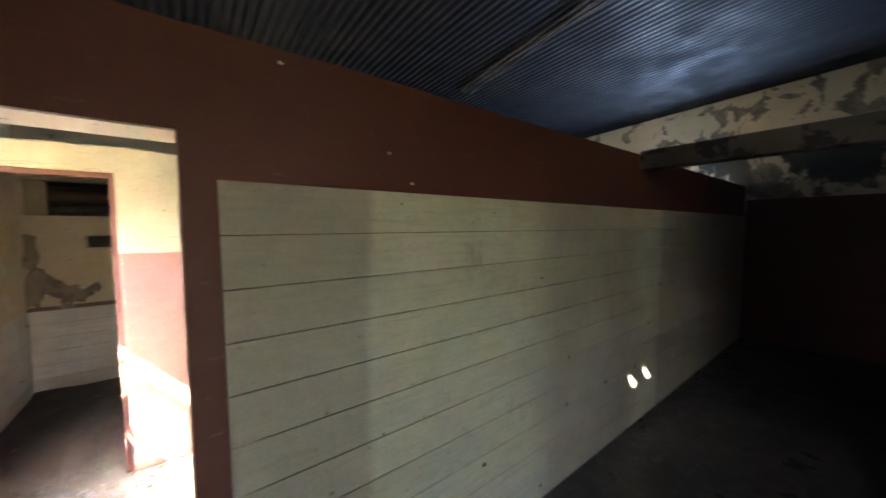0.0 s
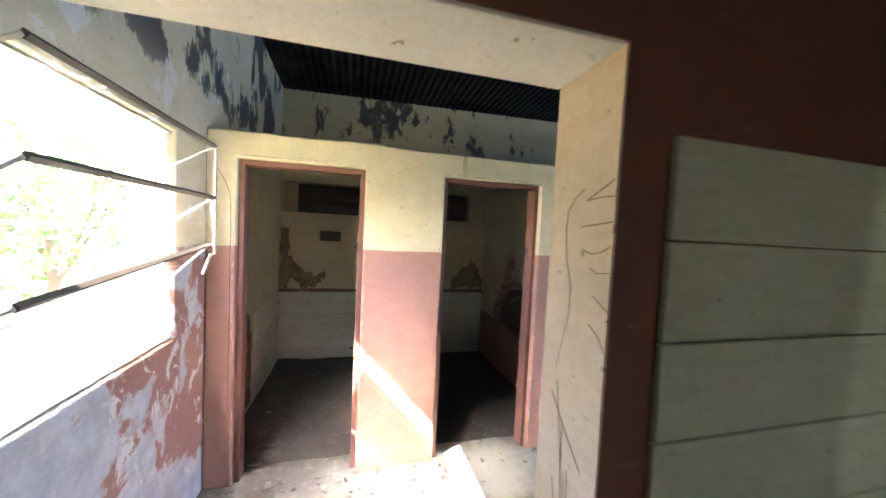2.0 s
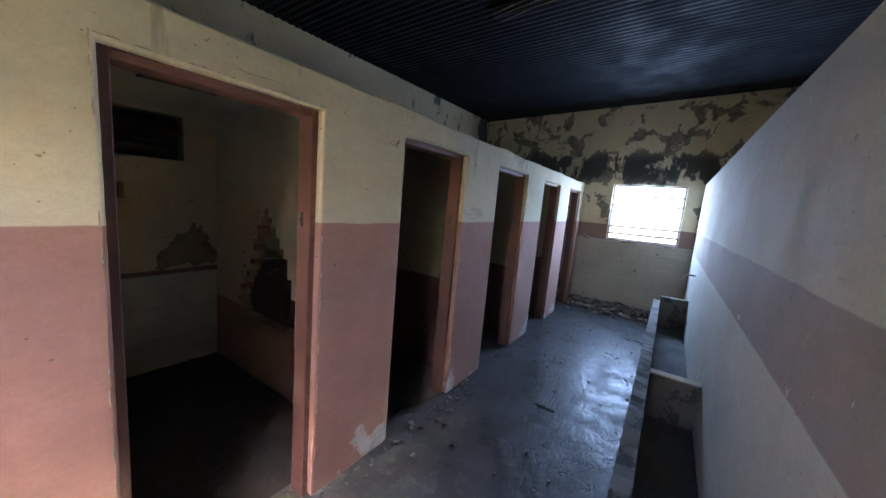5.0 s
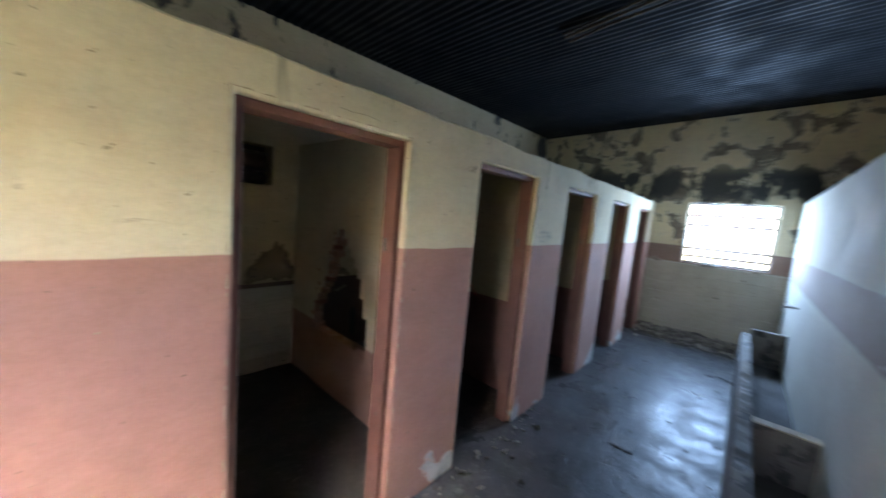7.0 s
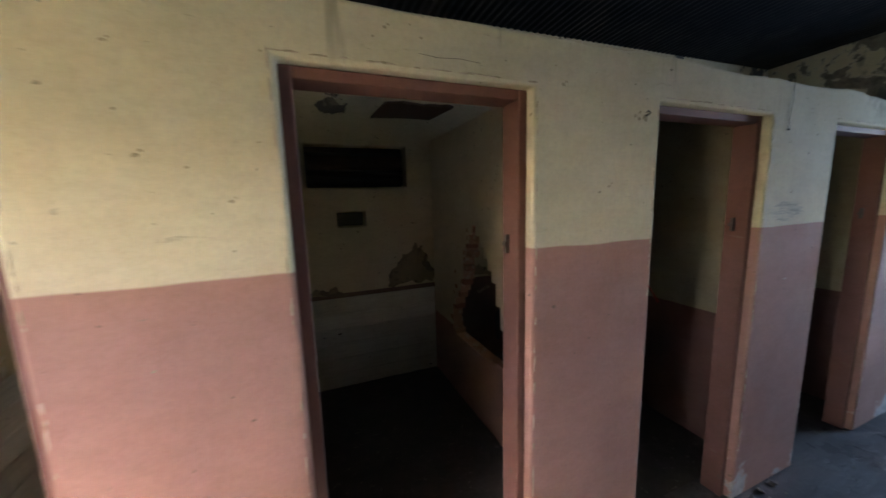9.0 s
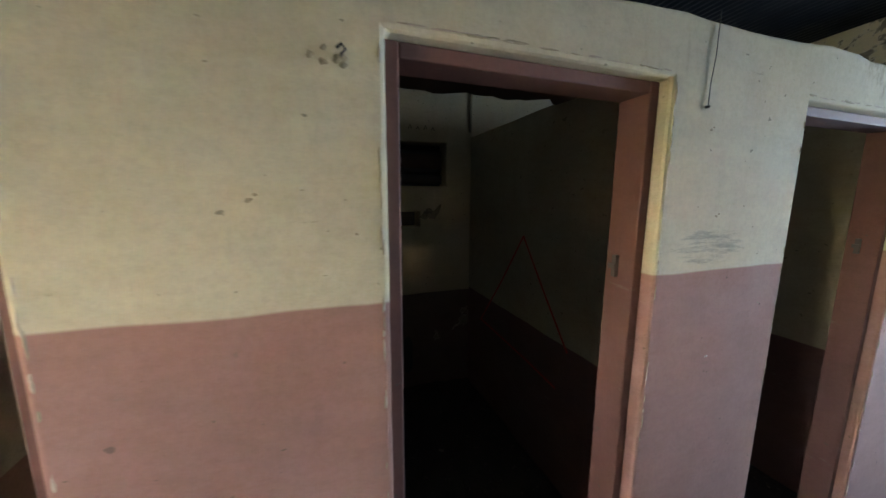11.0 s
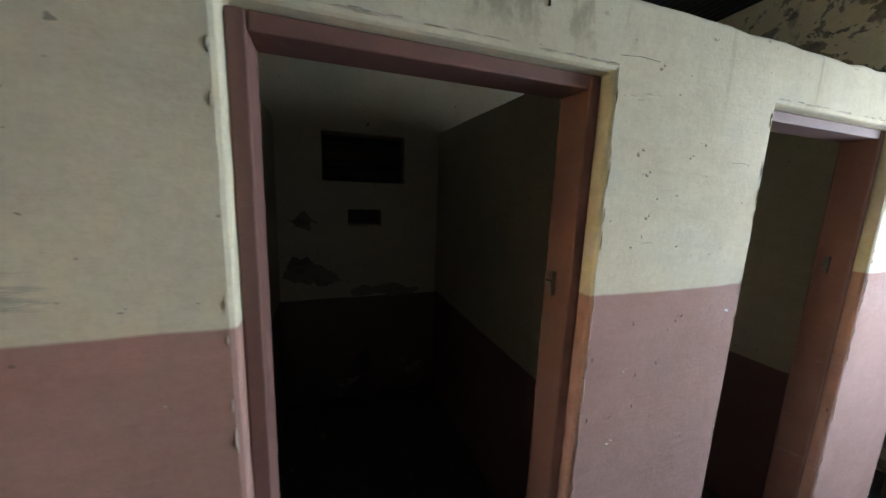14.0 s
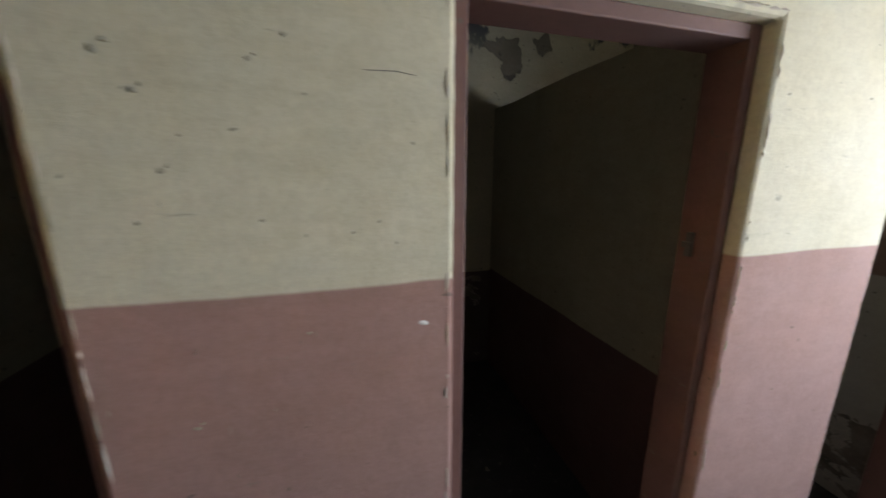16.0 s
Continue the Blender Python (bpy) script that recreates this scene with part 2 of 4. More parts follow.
def plank_paint():
    g = Graph("whitewashed planks")
    info = g.n.new("ShaderNodeObjectInfo").outputs["Random"]
    c = g.mix(info, (0.66, 0.665, 0.59), (0.75, 0.75, 0.67))
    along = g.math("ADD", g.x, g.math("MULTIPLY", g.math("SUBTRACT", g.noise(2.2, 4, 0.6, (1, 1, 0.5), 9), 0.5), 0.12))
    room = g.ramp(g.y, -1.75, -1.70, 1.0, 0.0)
    # greyer below x 2.1, from 3.0 to 4.6 and past 4.85
    grey_bands = g.math("ADD", g.math("ADD", g.ramp(along, 2.07, 2.13, 1.0, 0.0), g.math("MULTIPLY", g.ramp(along, 3.0, 3.4), g.ramp(along, 4.2, 4.6, 1.0, 0.0))), g.ramp(along, 4.85, 5.0))
    c = g.mix(g.math("MULTIPLY", g.math("MULTIPLY", grey_bands, room), 0.85), c, (0.475, 0.435, 0.42))
    # browner and darker on the far wall
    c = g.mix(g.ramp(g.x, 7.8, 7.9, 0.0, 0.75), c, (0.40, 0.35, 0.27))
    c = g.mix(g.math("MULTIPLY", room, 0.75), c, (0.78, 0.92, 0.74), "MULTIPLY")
    grain = g.noise(9, 6, 0.7, (0.35, 0.35, 7), 2.0)
    c = g.mix(g.ramp(grain, 0.45, 0.75, 0.0, 0.35), c, (0.33, 0.32, 0.27))
    c = grime(g, c, 14.0, 0.4)
    knots = g.ramp(g.noise(8, 2, 0.4, (1, 1, 1.6), 41), 0.715, 0.76)
    c = g.mix(knots, c, (0.10, 0.08, 0.06))
    runs = g.ramp(g.noise(6, 6, 0.75, (1, 1, 0.3), 52), 0.60, 0.70, 0.0, 0.4)
    c = g.mix(runs, c, (0.26, 0.25, 0.20))
    g.bump(g.math("ADD", grain, g.math("MULTIPLY", g.noise(60, 3), 0.3)), 0.3, 0.006)
    return g.done(c, 0.62)


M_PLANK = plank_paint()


def concrete():
    g = Graph("dusty concrete floor")
    c = g.mix(g.ramp(g.noise(1.3, 6, 0.65, seed=3), 0.3, 0.7), (0.10, 0.096, 0.092), (0.19, 0.183, 0.175))
    c = g.mix(g.ramp(g.noise(9, 6, 0.7, seed=5), 0.5, 0.72, 0, 0.7), c, (0.33, 0.315, 0.29))
    c = g.mix(g.ramp(g.noise(24, 4, 0.7, seed=8), 0.58, 0.68, 0, 0.75), c, (0.10, 0.09, 0.075))
    c = g.mix(g.ramp(g.noise(4, 7, 0.75, seed=14), 0.60, 0.66, 0, 0.7), c, (0.07, 0.062, 0.055))
    # floor gets darker and bluer along x, unevenly between 2.3 and 3.4
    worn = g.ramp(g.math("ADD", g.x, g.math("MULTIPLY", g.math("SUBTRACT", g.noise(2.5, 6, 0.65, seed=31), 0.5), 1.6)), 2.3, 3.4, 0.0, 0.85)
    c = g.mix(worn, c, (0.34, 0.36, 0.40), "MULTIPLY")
    # pale dust in the sun patch, lightened to bounce more light into the stall
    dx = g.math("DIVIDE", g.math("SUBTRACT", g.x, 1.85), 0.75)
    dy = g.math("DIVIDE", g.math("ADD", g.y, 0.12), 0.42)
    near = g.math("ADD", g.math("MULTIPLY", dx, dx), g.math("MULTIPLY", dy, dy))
    bounce_dust = g.ramp(g.math("ADD", near, g.math("MULTIPLY", g.math("SUBTRACT", g.noise(6, 6, 0.7, seed=40), 0.5), 2.0)), 0.3, 1.3, 0.85, 0.0)
    c = g.mix(bounce_dust, c, (0.31, 0.29, 0.255))
    crack = g.ramp(g.math("ABSOLUTE", g.math("SUBTRACT", g.noise(1.1, 5, 0.6, seed=22), 0.5)), 0.0, 0.005, 0.35, 0.0)
    c = g.mix(crack, c, (0.05, 0.045, 0.04))
    ripple = g.noise(11, 4, 0.6, (0.6, 1.6, 1), 4)
    h = g.math("ADD", ripple, g.math("MULTIPLY", g.noise(80, 3), 0.3))
    g.bump(g.math("SUBTRACT", h, crack), 0.4, 0.013)
    g.bsdf.inputs["Specular IOR Level"].default_value = 0.22
    return g.done(c, g.ramp(g.noise(3, 4, seed=9), 0.35, 0.65, 0.27, 0.55))


M_FLOOR = concrete()


def dirt():
    g = Graph("dark stall dirt")
    c = g.mix(g.noise(7, 6, 0.7), (0.03, 0.028, 0.027), (0.10, 0.093, 0.086))
    c = g.mix(g.ramp(g.noise(30, 4), 0.62, 0.70, 0, 0.6), c, (0.22, 0.205, 0.18))
    g.bump(g.noise(22, 6, 0.7), 0.6, 0.02)
    return g.done(c, g.ramp(g.noise(4, 4, seed=6), 0.4, 0.6, 0.78, 0.95))


M_DIRT = dirt()


def stone():
    g = Graph("plaster rubble")
    info = g.n.new("ShaderNodeNewGeometry").outputs["Random Per Island"]
    c = g.mix(info, (0.09, 0.08, 0.07), (0.34, 0.315, 0.28))
    g.bump(g.noise(60, 4), 0.4, 0.004)
    return g.done(c, 0.9)


M_RUBBLE = stone()


def sheet_metal():
    g = Graph("weathered corrugated metal")
    c = g.mix(g.ramp(g.noise(1.1, 6, 0.7, (1, 0.3, 1), 3), 0.4, 0.65), (0.030, 0.031, 0.034), (0.062, 0.062, 0.066))
    c = g.mix(g.ramp(g.noise(3.5, 7, 0.7, (1, 0.35, 1), 8), 0.54, 0.68, 0, 0.7), c, (0.04, 0.03, 0.023))
    # colour drops to near black beyond y -2, along an uneven line
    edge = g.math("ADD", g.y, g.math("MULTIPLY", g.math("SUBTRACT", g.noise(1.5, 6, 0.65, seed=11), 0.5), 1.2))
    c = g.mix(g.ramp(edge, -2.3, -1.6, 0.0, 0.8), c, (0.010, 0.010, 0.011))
    g.bump(g.noise(40, 3), 0.2, 0.003)
    g.bsdf.inputs["Specular IOR Level"].default_value = 0.10
    return g.done(c, g.ramp(g.noise(2, 5, 0.6, seed=17), 0.35, 0.65, 0.5, 0.8), 0.1)


M_ROOF = sheet_metal()


def brick_clay():
    g = Graph("broken brick")
    info = g.n.new("ShaderNodeObjectInfo").outputs["Random"]
    c = g.mix(info, (0.26, 0.115, 0.075), (0.40, 0.22, 0.15))
    c = g.mix(g.ramp(g.noise(14, 5, 0.7), 0.5, 0.66, 0, 0.8), c, (0.40, 0.36, 0.30))
    g.bump(g.noise(50, 4), 0.5, 0.006)
    return g.done(c, 0.92)


M_BRICK = brick_clay()


def leafage(name, a, b):
    g = Graph(name)
    info = g.geo.outputs["Random Per Island"]
    return g.done(g.mix(info, a, b), 0.6)


M_LEAF = leafage("green leaves", (0.06, 0.12, 0.035), (0.13, 0.22, 0.08))
M_TRUNK = plain_paint("bark", (0.12, 0.09, 0.065), 0.9, 3.0, 0.5, 0.8)
M_GROUND = plain_paint("dry grassy earth", (0.19, 0.19, 0.10), 0.95, 2.0, 0.5, 0.6, (0.14, 0.17, 0.06))


# ---- mesh helpers ----
def box(bm, lo, hi, mat=0):
    vs = [bm.verts.new((x, y, z)) for x in (lo[0], hi[0]) for y in (lo[1], hi[1]) for z in (lo[2], hi[2])]
    for f in ((0, 1, 3, 2), (4, 6, 7, 5), (0, 4, 5, 1), (2, 3, 7, 6), (0, 2, 6, 4), (1, 5, 7, 3)):
        bm.faces.new([vs[i] for i in f]).material_index = mat


def mesh_of(bm, name, *mats, smooth=False):
    bmesh.ops.recalc_face_normals(bm, faces=bm.faces)
    me = bpy.data.meshes.new(name)
    bm.to_mesh(me)
    bm.free()
    for m in mats:
        me.materials.append(m)
    if smooth:
        me.shade_smooth()
    return me


def part(name, bm, material, parent=None, label="", smooth=False):
    mats = material if isinstance(material, tuple) else (material,)
    ob = new(name, mesh_of(bm, name, *mats, smooth=smooth))
    ob.parent = parent
    return tagged(ob, label)


def root(name, at, label, category, group="", kind=""):
    ob = new(name)
    ob.empty_display_size = 0.1
    ob.location = at
    return tagged(ob, label, category, group, kind)


def block(name, lo, hi, material, parent=None, bevel=0.0, label=""):
    bm = bmesh.new()
    o = parent.location if parent else Vector((0, 0, 0))
    box(bm, Vector(lo) - o, Vector(hi) - o)
    if bevel:
        bmesh.ops.bevel(bm, geom=bm.edges[:], offset=bevel, segments=2, affect="EDGES", profile=0.6)
    return part(name, bm, material, parent, label)


def spans(lo, hi, step, extra=()):
    n = max(1, round((hi - lo) / step))
    cuts = sorted({round(lo + (hi - lo) * i / n, 4) for i in range(n + 1)} | {round(e, 4) for e in extra})
    keep = []
    fixed = {round(e, 4) for e in extra} | {round(lo, 4), round(hi, 4)}
    for c in cuts:
        if c in fixed or all(abs(c - f) > step * 0.35 for f in fixed):
            keep.append(c)
    return keep


def slab(us, vs, w0, w1, solid, place, side_mat=None, top_wave=0.0, ragged=0.0):
    """A wall on a grid: cells for which solid(u, v) holds get faces, with real reveals round the gaps."""
    bm = bmesh.new()
    made = {}
    nu, nv = len(us) - 1, len(vs) - 1
    full = [[solid((us[i] + us[i + 1]) / 2, (vs[j] + vs[j + 1]) / 2) for j in range(nv)] for i in range(nu)]

    def vert(i, j, w):
        k = (i, j, w)
        if k not in made:
            v = vs[j]
            if top_wave and j == len(vs) - 1:
                v += top_wave * (noise.noise((us[i] * 2.1, w * 3, 7)) + 0.5 * noise.noise((us[i] * 9, w * 3, 2)))
            u = us[i]
            if ragged and 0 < i < nu and j < nv and full[i][min(j, nv - 1)] != full[i - 1][min(j, nv - 1)]:
                u += ragged * (noise.noise((u * 3, v * 29, w * 9)) + noise.noise((u * 3, v * 67, w * 9)))
            elif ragged and 0 < j < nv and 0 < i < nu and full[i][j] != full[i][j - 1]:
                v += ragged * 0.7 * noise.noise((u * 17, v * 3, w * 9))
            made[k] = bm.verts.new(place(u, v, w))
        return made[k]

    for i in range(nu):
        for j in range(nv):
            if not full[i][j]:
                continue
            for w in (w0, w1):
                bm.faces.new([vert(i, j, w), vert(i + 1, j, w), vert(i + 1, j + 1, w), vert(i, j + 1, w)]).material_index = 0 if w == w0 else (1 if side_mat == "two" else 0)
            for a, b, di, dj in (((i, j), (i, j + 1), -1, 0), ((i + 1, j), (i + 1, j + 1), 1, 0), ((i, j), (i + 1, j), 0, -1), ((i, j + 1), (i + 1, j + 1), 0, 1)):
                p, q = i + di, j + dj
                if 0 <= p < nu and 0 <= q < nv and full[p][q]:
                    continue
                f = bm.faces.new([vert(*a, w0), vert(*b, w0), vert(*b, w1), vert(*a, w1)])
                inner = 0 <= p < nu and 0 <= q < nv
                f.material_index = 1 if side_mat == "inner" and inner else 0
    return bm


def rounded(ob, width, angle=50):
    m = ob.modifiers.new("edge", "BEVEL")
    m.width, m.segments, m.limit_method, m.angle_limit = width, 2, "ANGLE", radians(angle)
    return ob


def stroke(name, points, radius, material, parent=None, label=""):
    """A thin drawn or hanging line as a tube along points."""
    cu = bpy.data.curves.new(name, "CURVE")
    cu.dimensions, cu.bevel_depth, cu.bevel_resolution = "3D", radius, 1
    sp = cu.splines.new("POLY")
    sp.points.add(len(points) - 1)
    for p, q in zip(sp.points, points):
        p.co = (*q, 1)
    tmp = new(name, cu)
    me = bpy.data.meshes.new_from_object(tmp.evaluated_get(bpy.context.evaluated_depsgraph_get()))
    bpy.data.objects.remove(tmp)
    bpy.data.curves.remove(cu)
    me.materials.clear()
    me.materials.append(material)
    ob = new(name, me)
    ob.parent = parent
    return tagged(ob, label)


# ---- setting ----
def structure(ob, label, category):
    return tagged(ob, label, category, kind="structure")


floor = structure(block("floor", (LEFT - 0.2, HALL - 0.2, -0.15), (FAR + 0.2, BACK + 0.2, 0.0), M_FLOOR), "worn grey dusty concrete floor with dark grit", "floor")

# front wall of the stalls
xs = spans(LEFT, FAR, 0.08, [d for pair in DOORS for d in pair])
zs = spans(0.0, LOW_TOP, 0.045, [DOOR_TOP])
front = part("wall_stall_front", slab(xs, zs, 0.0, 0.14, lambda u, v: not (v < DOOR_TOP and any(a < u < b for a, b in DOORS)),
             lambda u, v, w: (u, w, v), top_wave=0.02, ragged=0.0013), M_FRONT)
rounded(structure(front, "low plaster wall, cream above red-brown dado, with stall doorways", "wall"), 0.011)

# rear wall of the stalls, with a vent opening and a small hole for each stall
VENTS = ((0.34, 1.26), (1.80, 2.64), (3.11, 3.93), (4.56, 5.17), (5.80, 6.50), (7.10, 7.75))
HOLES = ((0.75, 1.00), (2.02, 2.26), (3.46, 3.70), (4.74, 4.99), (6.05, 6.27), (7.35, 7.57))
bx = spans(LEFT - 0.2, FAR + 0.2, 0.5, [v for p in VENTS + HOLES for v in p])
bz = spans(0.0, 3.4, 0.4, [1.455, 1.58, 1.79, 2.14])
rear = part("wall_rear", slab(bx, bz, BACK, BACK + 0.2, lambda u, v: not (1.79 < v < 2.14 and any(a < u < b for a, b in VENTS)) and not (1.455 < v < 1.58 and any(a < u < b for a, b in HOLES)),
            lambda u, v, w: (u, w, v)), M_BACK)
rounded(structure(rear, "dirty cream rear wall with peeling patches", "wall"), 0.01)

# left end wall with its window
WIN = (-1.42, -0.34, 1.04, 2.05)
ly = spans(HALL, BACK, 0.25, [WIN[0], WIN[1]])
lz = spans(0.0, 3.1, 0.25, [WIN[2], WIN[3]])
left = part("wall_left", slab(ly, lz, LEFT, LEFT - 0.2, lambda u, v: not (WIN[0] < u < WIN[1] and WIN[2] < v < WIN[3]),
            lambda u, v, w: (w, u, roof_z(u) + 0.03 if v > 3.05 else v)), M_LEFT)
rounded(structure(left, "peeling pink and cream end wall, mouldy at the top", "wall"), 0.01)

# far end wall with its window
FWIN = (-1.52, -0.48, 1.24, 2.18)
fy = spans(HALL, BACK, 0.25, [FWIN[0], FWIN[1]])
fz = spans(0.0, 3.1, 0.25, [FWIN[2], FWIN[3]])
far = part("wall_far", slab(fy, fz, FAR, FAR + 0.2, lambda u, v: not (FWIN[0] < u < FWIN[1] and FWIN[2] < v < FWIN[3]),
           lambda u, v, w: (w, u, roof_z(u, FAR) + 0.03 if v > 3.05 else v)), M_FAR)
rounded(structure(far, "stained end wall with flaking mouldy plaster above", "wall"), 0.01)

# unseen rear of the first room, with an added narrow slot that lets light in
hx = spans(LEFT - 0.2, FAR + 0.2, 0.5, [1.68, 1.95])
hz = spans(0.0, 3.76, 0.5, [2.1])
hall = part("wall_hall", slab(hx, hz, HALL - 0.2, HALL, lambda u, v: not (1.68 < u < 1.95 and v < 2.1), lambda u, v, w: (u, w, v)), M_BROWN)
structure(hall, "unseen red-brown wall closing the first room, with an added light slot", "wall")

# boarded wall between the rooms
OPEN_X, OPEN_TOP, BOARD_TOP = 1.546, 1.925, 2.22
px = spans(LEFT, FAR, 0.2, [OPEN_X])
pz = spans(0.0, BOARD_TOP, 0.2, [OPEN_TOP])
mid = part("wall_boarded", slab(px, pz, BOARD_Y, ROOM_Y, lambda u, v: u > OPEN_X or v > OPEN_TOP, lambda u, v, w: (u, w, v), "two", 0.008), (M_BROWN, M_SIDE))
structure(mid, "low dividing wall, red-brown on one side, cream and pink on the other", "wall")
jamb = structure(block("jamb", (OPEN_X + 0.002, ROOM_Y - 0.086, 0.0), (OPEN_X + 0.2, -1.645, BOARD_TOP - 0.02), M_JAMB, bevel=0.012), "scribbled cream plaster jamb of the wide opening", "wall end")
jamb_skin = block("lining", (OPEN_X - 0.004, BOARD_Y + 0.003, 0.0), (OPEN_X + 0.001, -1.648, OPEN_TOP - 0.002), M_JAMB, jamb)
soffit = structure(block("lintel", (LEFT + 0.002, BOARD_Y + 0.004, OPEN_TOP - 0.006), (OPEN_X - 0.004, -1.645, BOARD_TOP - 0.02), M_SOFFIT, bevel=0.004), "whitewashed concrete lintel over the wide opening", "lintel")

# corrugated roof over both rooms
bm = bmesh.new()
pitch, cols = 0.076, int((FAR + 0.4 - (LEFT - 0.3)) / 0.076 * 6)
rows_y = [HALL - 0.3, -4.0, -3.40, -3.36, -1.0, BACK + 0.3]
grid = []
for i in range(cols + 1):
    x = LEFT - 0.3 + i * pitch / 6
    grid.append([bm.verts.new((x, y, roof_z(y, x) + 0.0055 * math.cos(math.tau * i / 6))) for y in rows_y])
for i in range(cols):
    x = LEFT - 0.3 + i * pitch / 6
    for j in range(len(rows_y) - 1):
        if j == 2 and (1.58 < x < 1.63 or 1.86 < x < 1.90):
            continue
        bm.faces.new((grid[i][j], grid[i + 1][j], grid[i + 1][j + 1], grid[i][j + 1]))
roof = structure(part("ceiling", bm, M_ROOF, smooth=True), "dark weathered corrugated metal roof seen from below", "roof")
rnd = random.Random(21)
for k, x in enumerate((4.30, 4.36, 4.44)):
    pts = [(x + 0.13 * y + 0.05 * noise.noise((k, y * 1.3, 0)), y, roof_z(y, x) - 0.03 - 0.012 * rnd.random()) for y in [-4.0 + 0.35 * q for q in range(13)]]
    structure(stroke("trim", pts, rnd.uniform(0.010, 0.016), M_POLE), "thin weathered pole tied under the roof sheets", "pole")
structure(block("wall_hall_far", (FAR - 0.012, HALL, 0.0), (FAR - 0.001, BOARD_Y - 0.02, 2.02), M_BROWN), "dark red-brown painted end of the first room", "wall")
structure(block("beam", (4.46, HALL, 2.10), (4.60, BOARD_Y - 0.002, 2.25), M_CONC, bevel=0.008), "dusty dark beam crossing the first room", "beam")

# stall partitions; the second one has a broken hole
HOLE = ((1.21, 1.48), (1.03, 1.26), (0.955, 1.16), (0.90, 1.03), (0.84, 0.88), (0.775, 0.72), (0.79, 0.57), (1.13, 0.53), (1.57, 0.56), (1.66, 0.66), (1.44, 1.0), (1.345, 1.28))


def inside(p, poly):
    hit = False
    for (a, b), (c, d) in zip(poly, poly[1:] + poly[:1]):
        if (b > p[1]) != (d > p[1]) and p[0] < (c - a) * (p[1] - b) / (d - b) + a:
            hit = not hit
    return hit


def flare(u):
    """How much wider the hole is broken on the partition's second face."""
    rise = min(1.0, max(0.0, (u - 0.40) / 0.35))
    fall = min(1.0, max(0.0, (1.45 - u) / 0.40))
    return 0.12 * min(rise, fall)


for n, x in enumerate(PARTITIONS):
    ys = spans(0.142, BACK - 0.002, 0.055 if n == 1 else 0.3)
    vs = spans(0.0, LOW_TOP + 0.03, 0.036 if n == 1 else 0.3)
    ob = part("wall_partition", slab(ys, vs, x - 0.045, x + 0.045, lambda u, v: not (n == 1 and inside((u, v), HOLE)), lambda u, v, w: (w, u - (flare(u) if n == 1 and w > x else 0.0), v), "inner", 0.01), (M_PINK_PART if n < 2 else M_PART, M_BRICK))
    structure(ob, "stall partition with a large hole broken through its brick" if n == 1 else "cream plaster stall partition with dark dado", "wall")
    if n == 1:
        rnd = random.Random(4)
        bm = bmesh.new()
        box(bm, (-0.041, -0.06, -0.021), (0.041, 0.06, 0.021))
        bmesh.ops.bevel(bm, geom=bm.edges[:], offset=0.006, segments=1, affect="EDGES")
        brick = mesh_of(bm, "brick", M_BRICK)
        for k in range(14):
            z = 0.66 + 0.060 * k
            y = 1.70 - (z - 0.66) * 0.57 + (0.035 if k % 2 else -0.025)
            b = new("brick", brick)
            b.parent = ob
            b.location = (x + rnd.uniform(-0.004, 0.004), y + rnd.uniform(-0.02, 0.02), z)
            b.rotation_euler = (rnd.uniform(-0.07, 0.07), rnd.uniform(-0.04, 0.04), rnd.uniform(-0.10, 0.10))
        for k in range(7):
            b = new("brick", brick)
            b.parent = ob
            b.location = (x + rnd.uniform(-0.003, 0.003), 0.86 + 0.118 * k, 0.522 + rnd.uniform(-0.012, 0.012))
            b.rotation_euler = (rnd.uniform(-0.09, 0.09), rnd.uniform(-0.05, 0.05), rnd.uniform(-0.08, 0.08))

# stall floors lie under dirt
for a, b in zip((LEFT, *[p + 0.045 for p in PARTITIONS]), (*[p - 0.045 for p in PARTITIONS], FAR)):
    bm = bmesh.new()
    bmesh.ops.create_grid(bm, x_segments=16, y_segments=22, size=0.5)
    for v in bm.verts:
        px_, py_ = a + 0.004 + (v.co.x + 0.5) * (b - a - 0.008), 0.15 + (v.co.y + 0.5) * (BACK - 0.16)
        h = 0.02 + 0.05 * max(0, noise.noise((px_ * 2.2, py_ * 2.2, 3))) * (v.co.y + 0.5) + 0.012 * noise.noise((px_ * 9, py_ * 9, 1))
        v.co = (px_, py_, max(0.004, h))
    structure(part("ground", bm, M_DIRT, smooth=True), "dark dirt and litter covering the stall floor", "dirt")


# remains of a ceiling over two of the stalls
def ceiling_scrap(lo, hi, y_front, y_back, z0, torn):
    """A leftover board whose torn edge is the front or the back one."""
    bm = bmesh.new()
    n = 24
    rows = []
    for k in range(n + 1):
        x = lo + (hi - lo) * k / n
        tear = 0.16 * noise.noise((x * 3.1, 5, 0)) + 0.05 * noise.noise((x * 11, 2, 0))
        f, b = (y_front + tear, y_back) if torn == "front" else (y_front, y_back + tear)
        sag = 0.015 * noise.noise((x * 2, 9, 0))
        rows.append([bm.verts.new(p) for p in ((x, f, z0 + sag), (x, b, z0 + 0.03 + sag), (x, b, z0 + 0.044 + sag), (x, f, z0 + 0.014 + sag))])
    for k in range(n):
        for q in range(4):
            bm.faces.new((rows[k][q], rows[k + 1][q], rows[k + 1][(q + 1) % 4], rows[k][(q + 1) % 4]))
    bm.faces.new(rows[0])
    bm.faces.new(rows[-1])
    structure(part("ceiling", bm, M_RUST), "broken dark brown ceiling board left above the stall", "ceiling")


ceiling_scrap(2.35, 2.875, 1.50, BACK - 0.003, 2.34, "front")
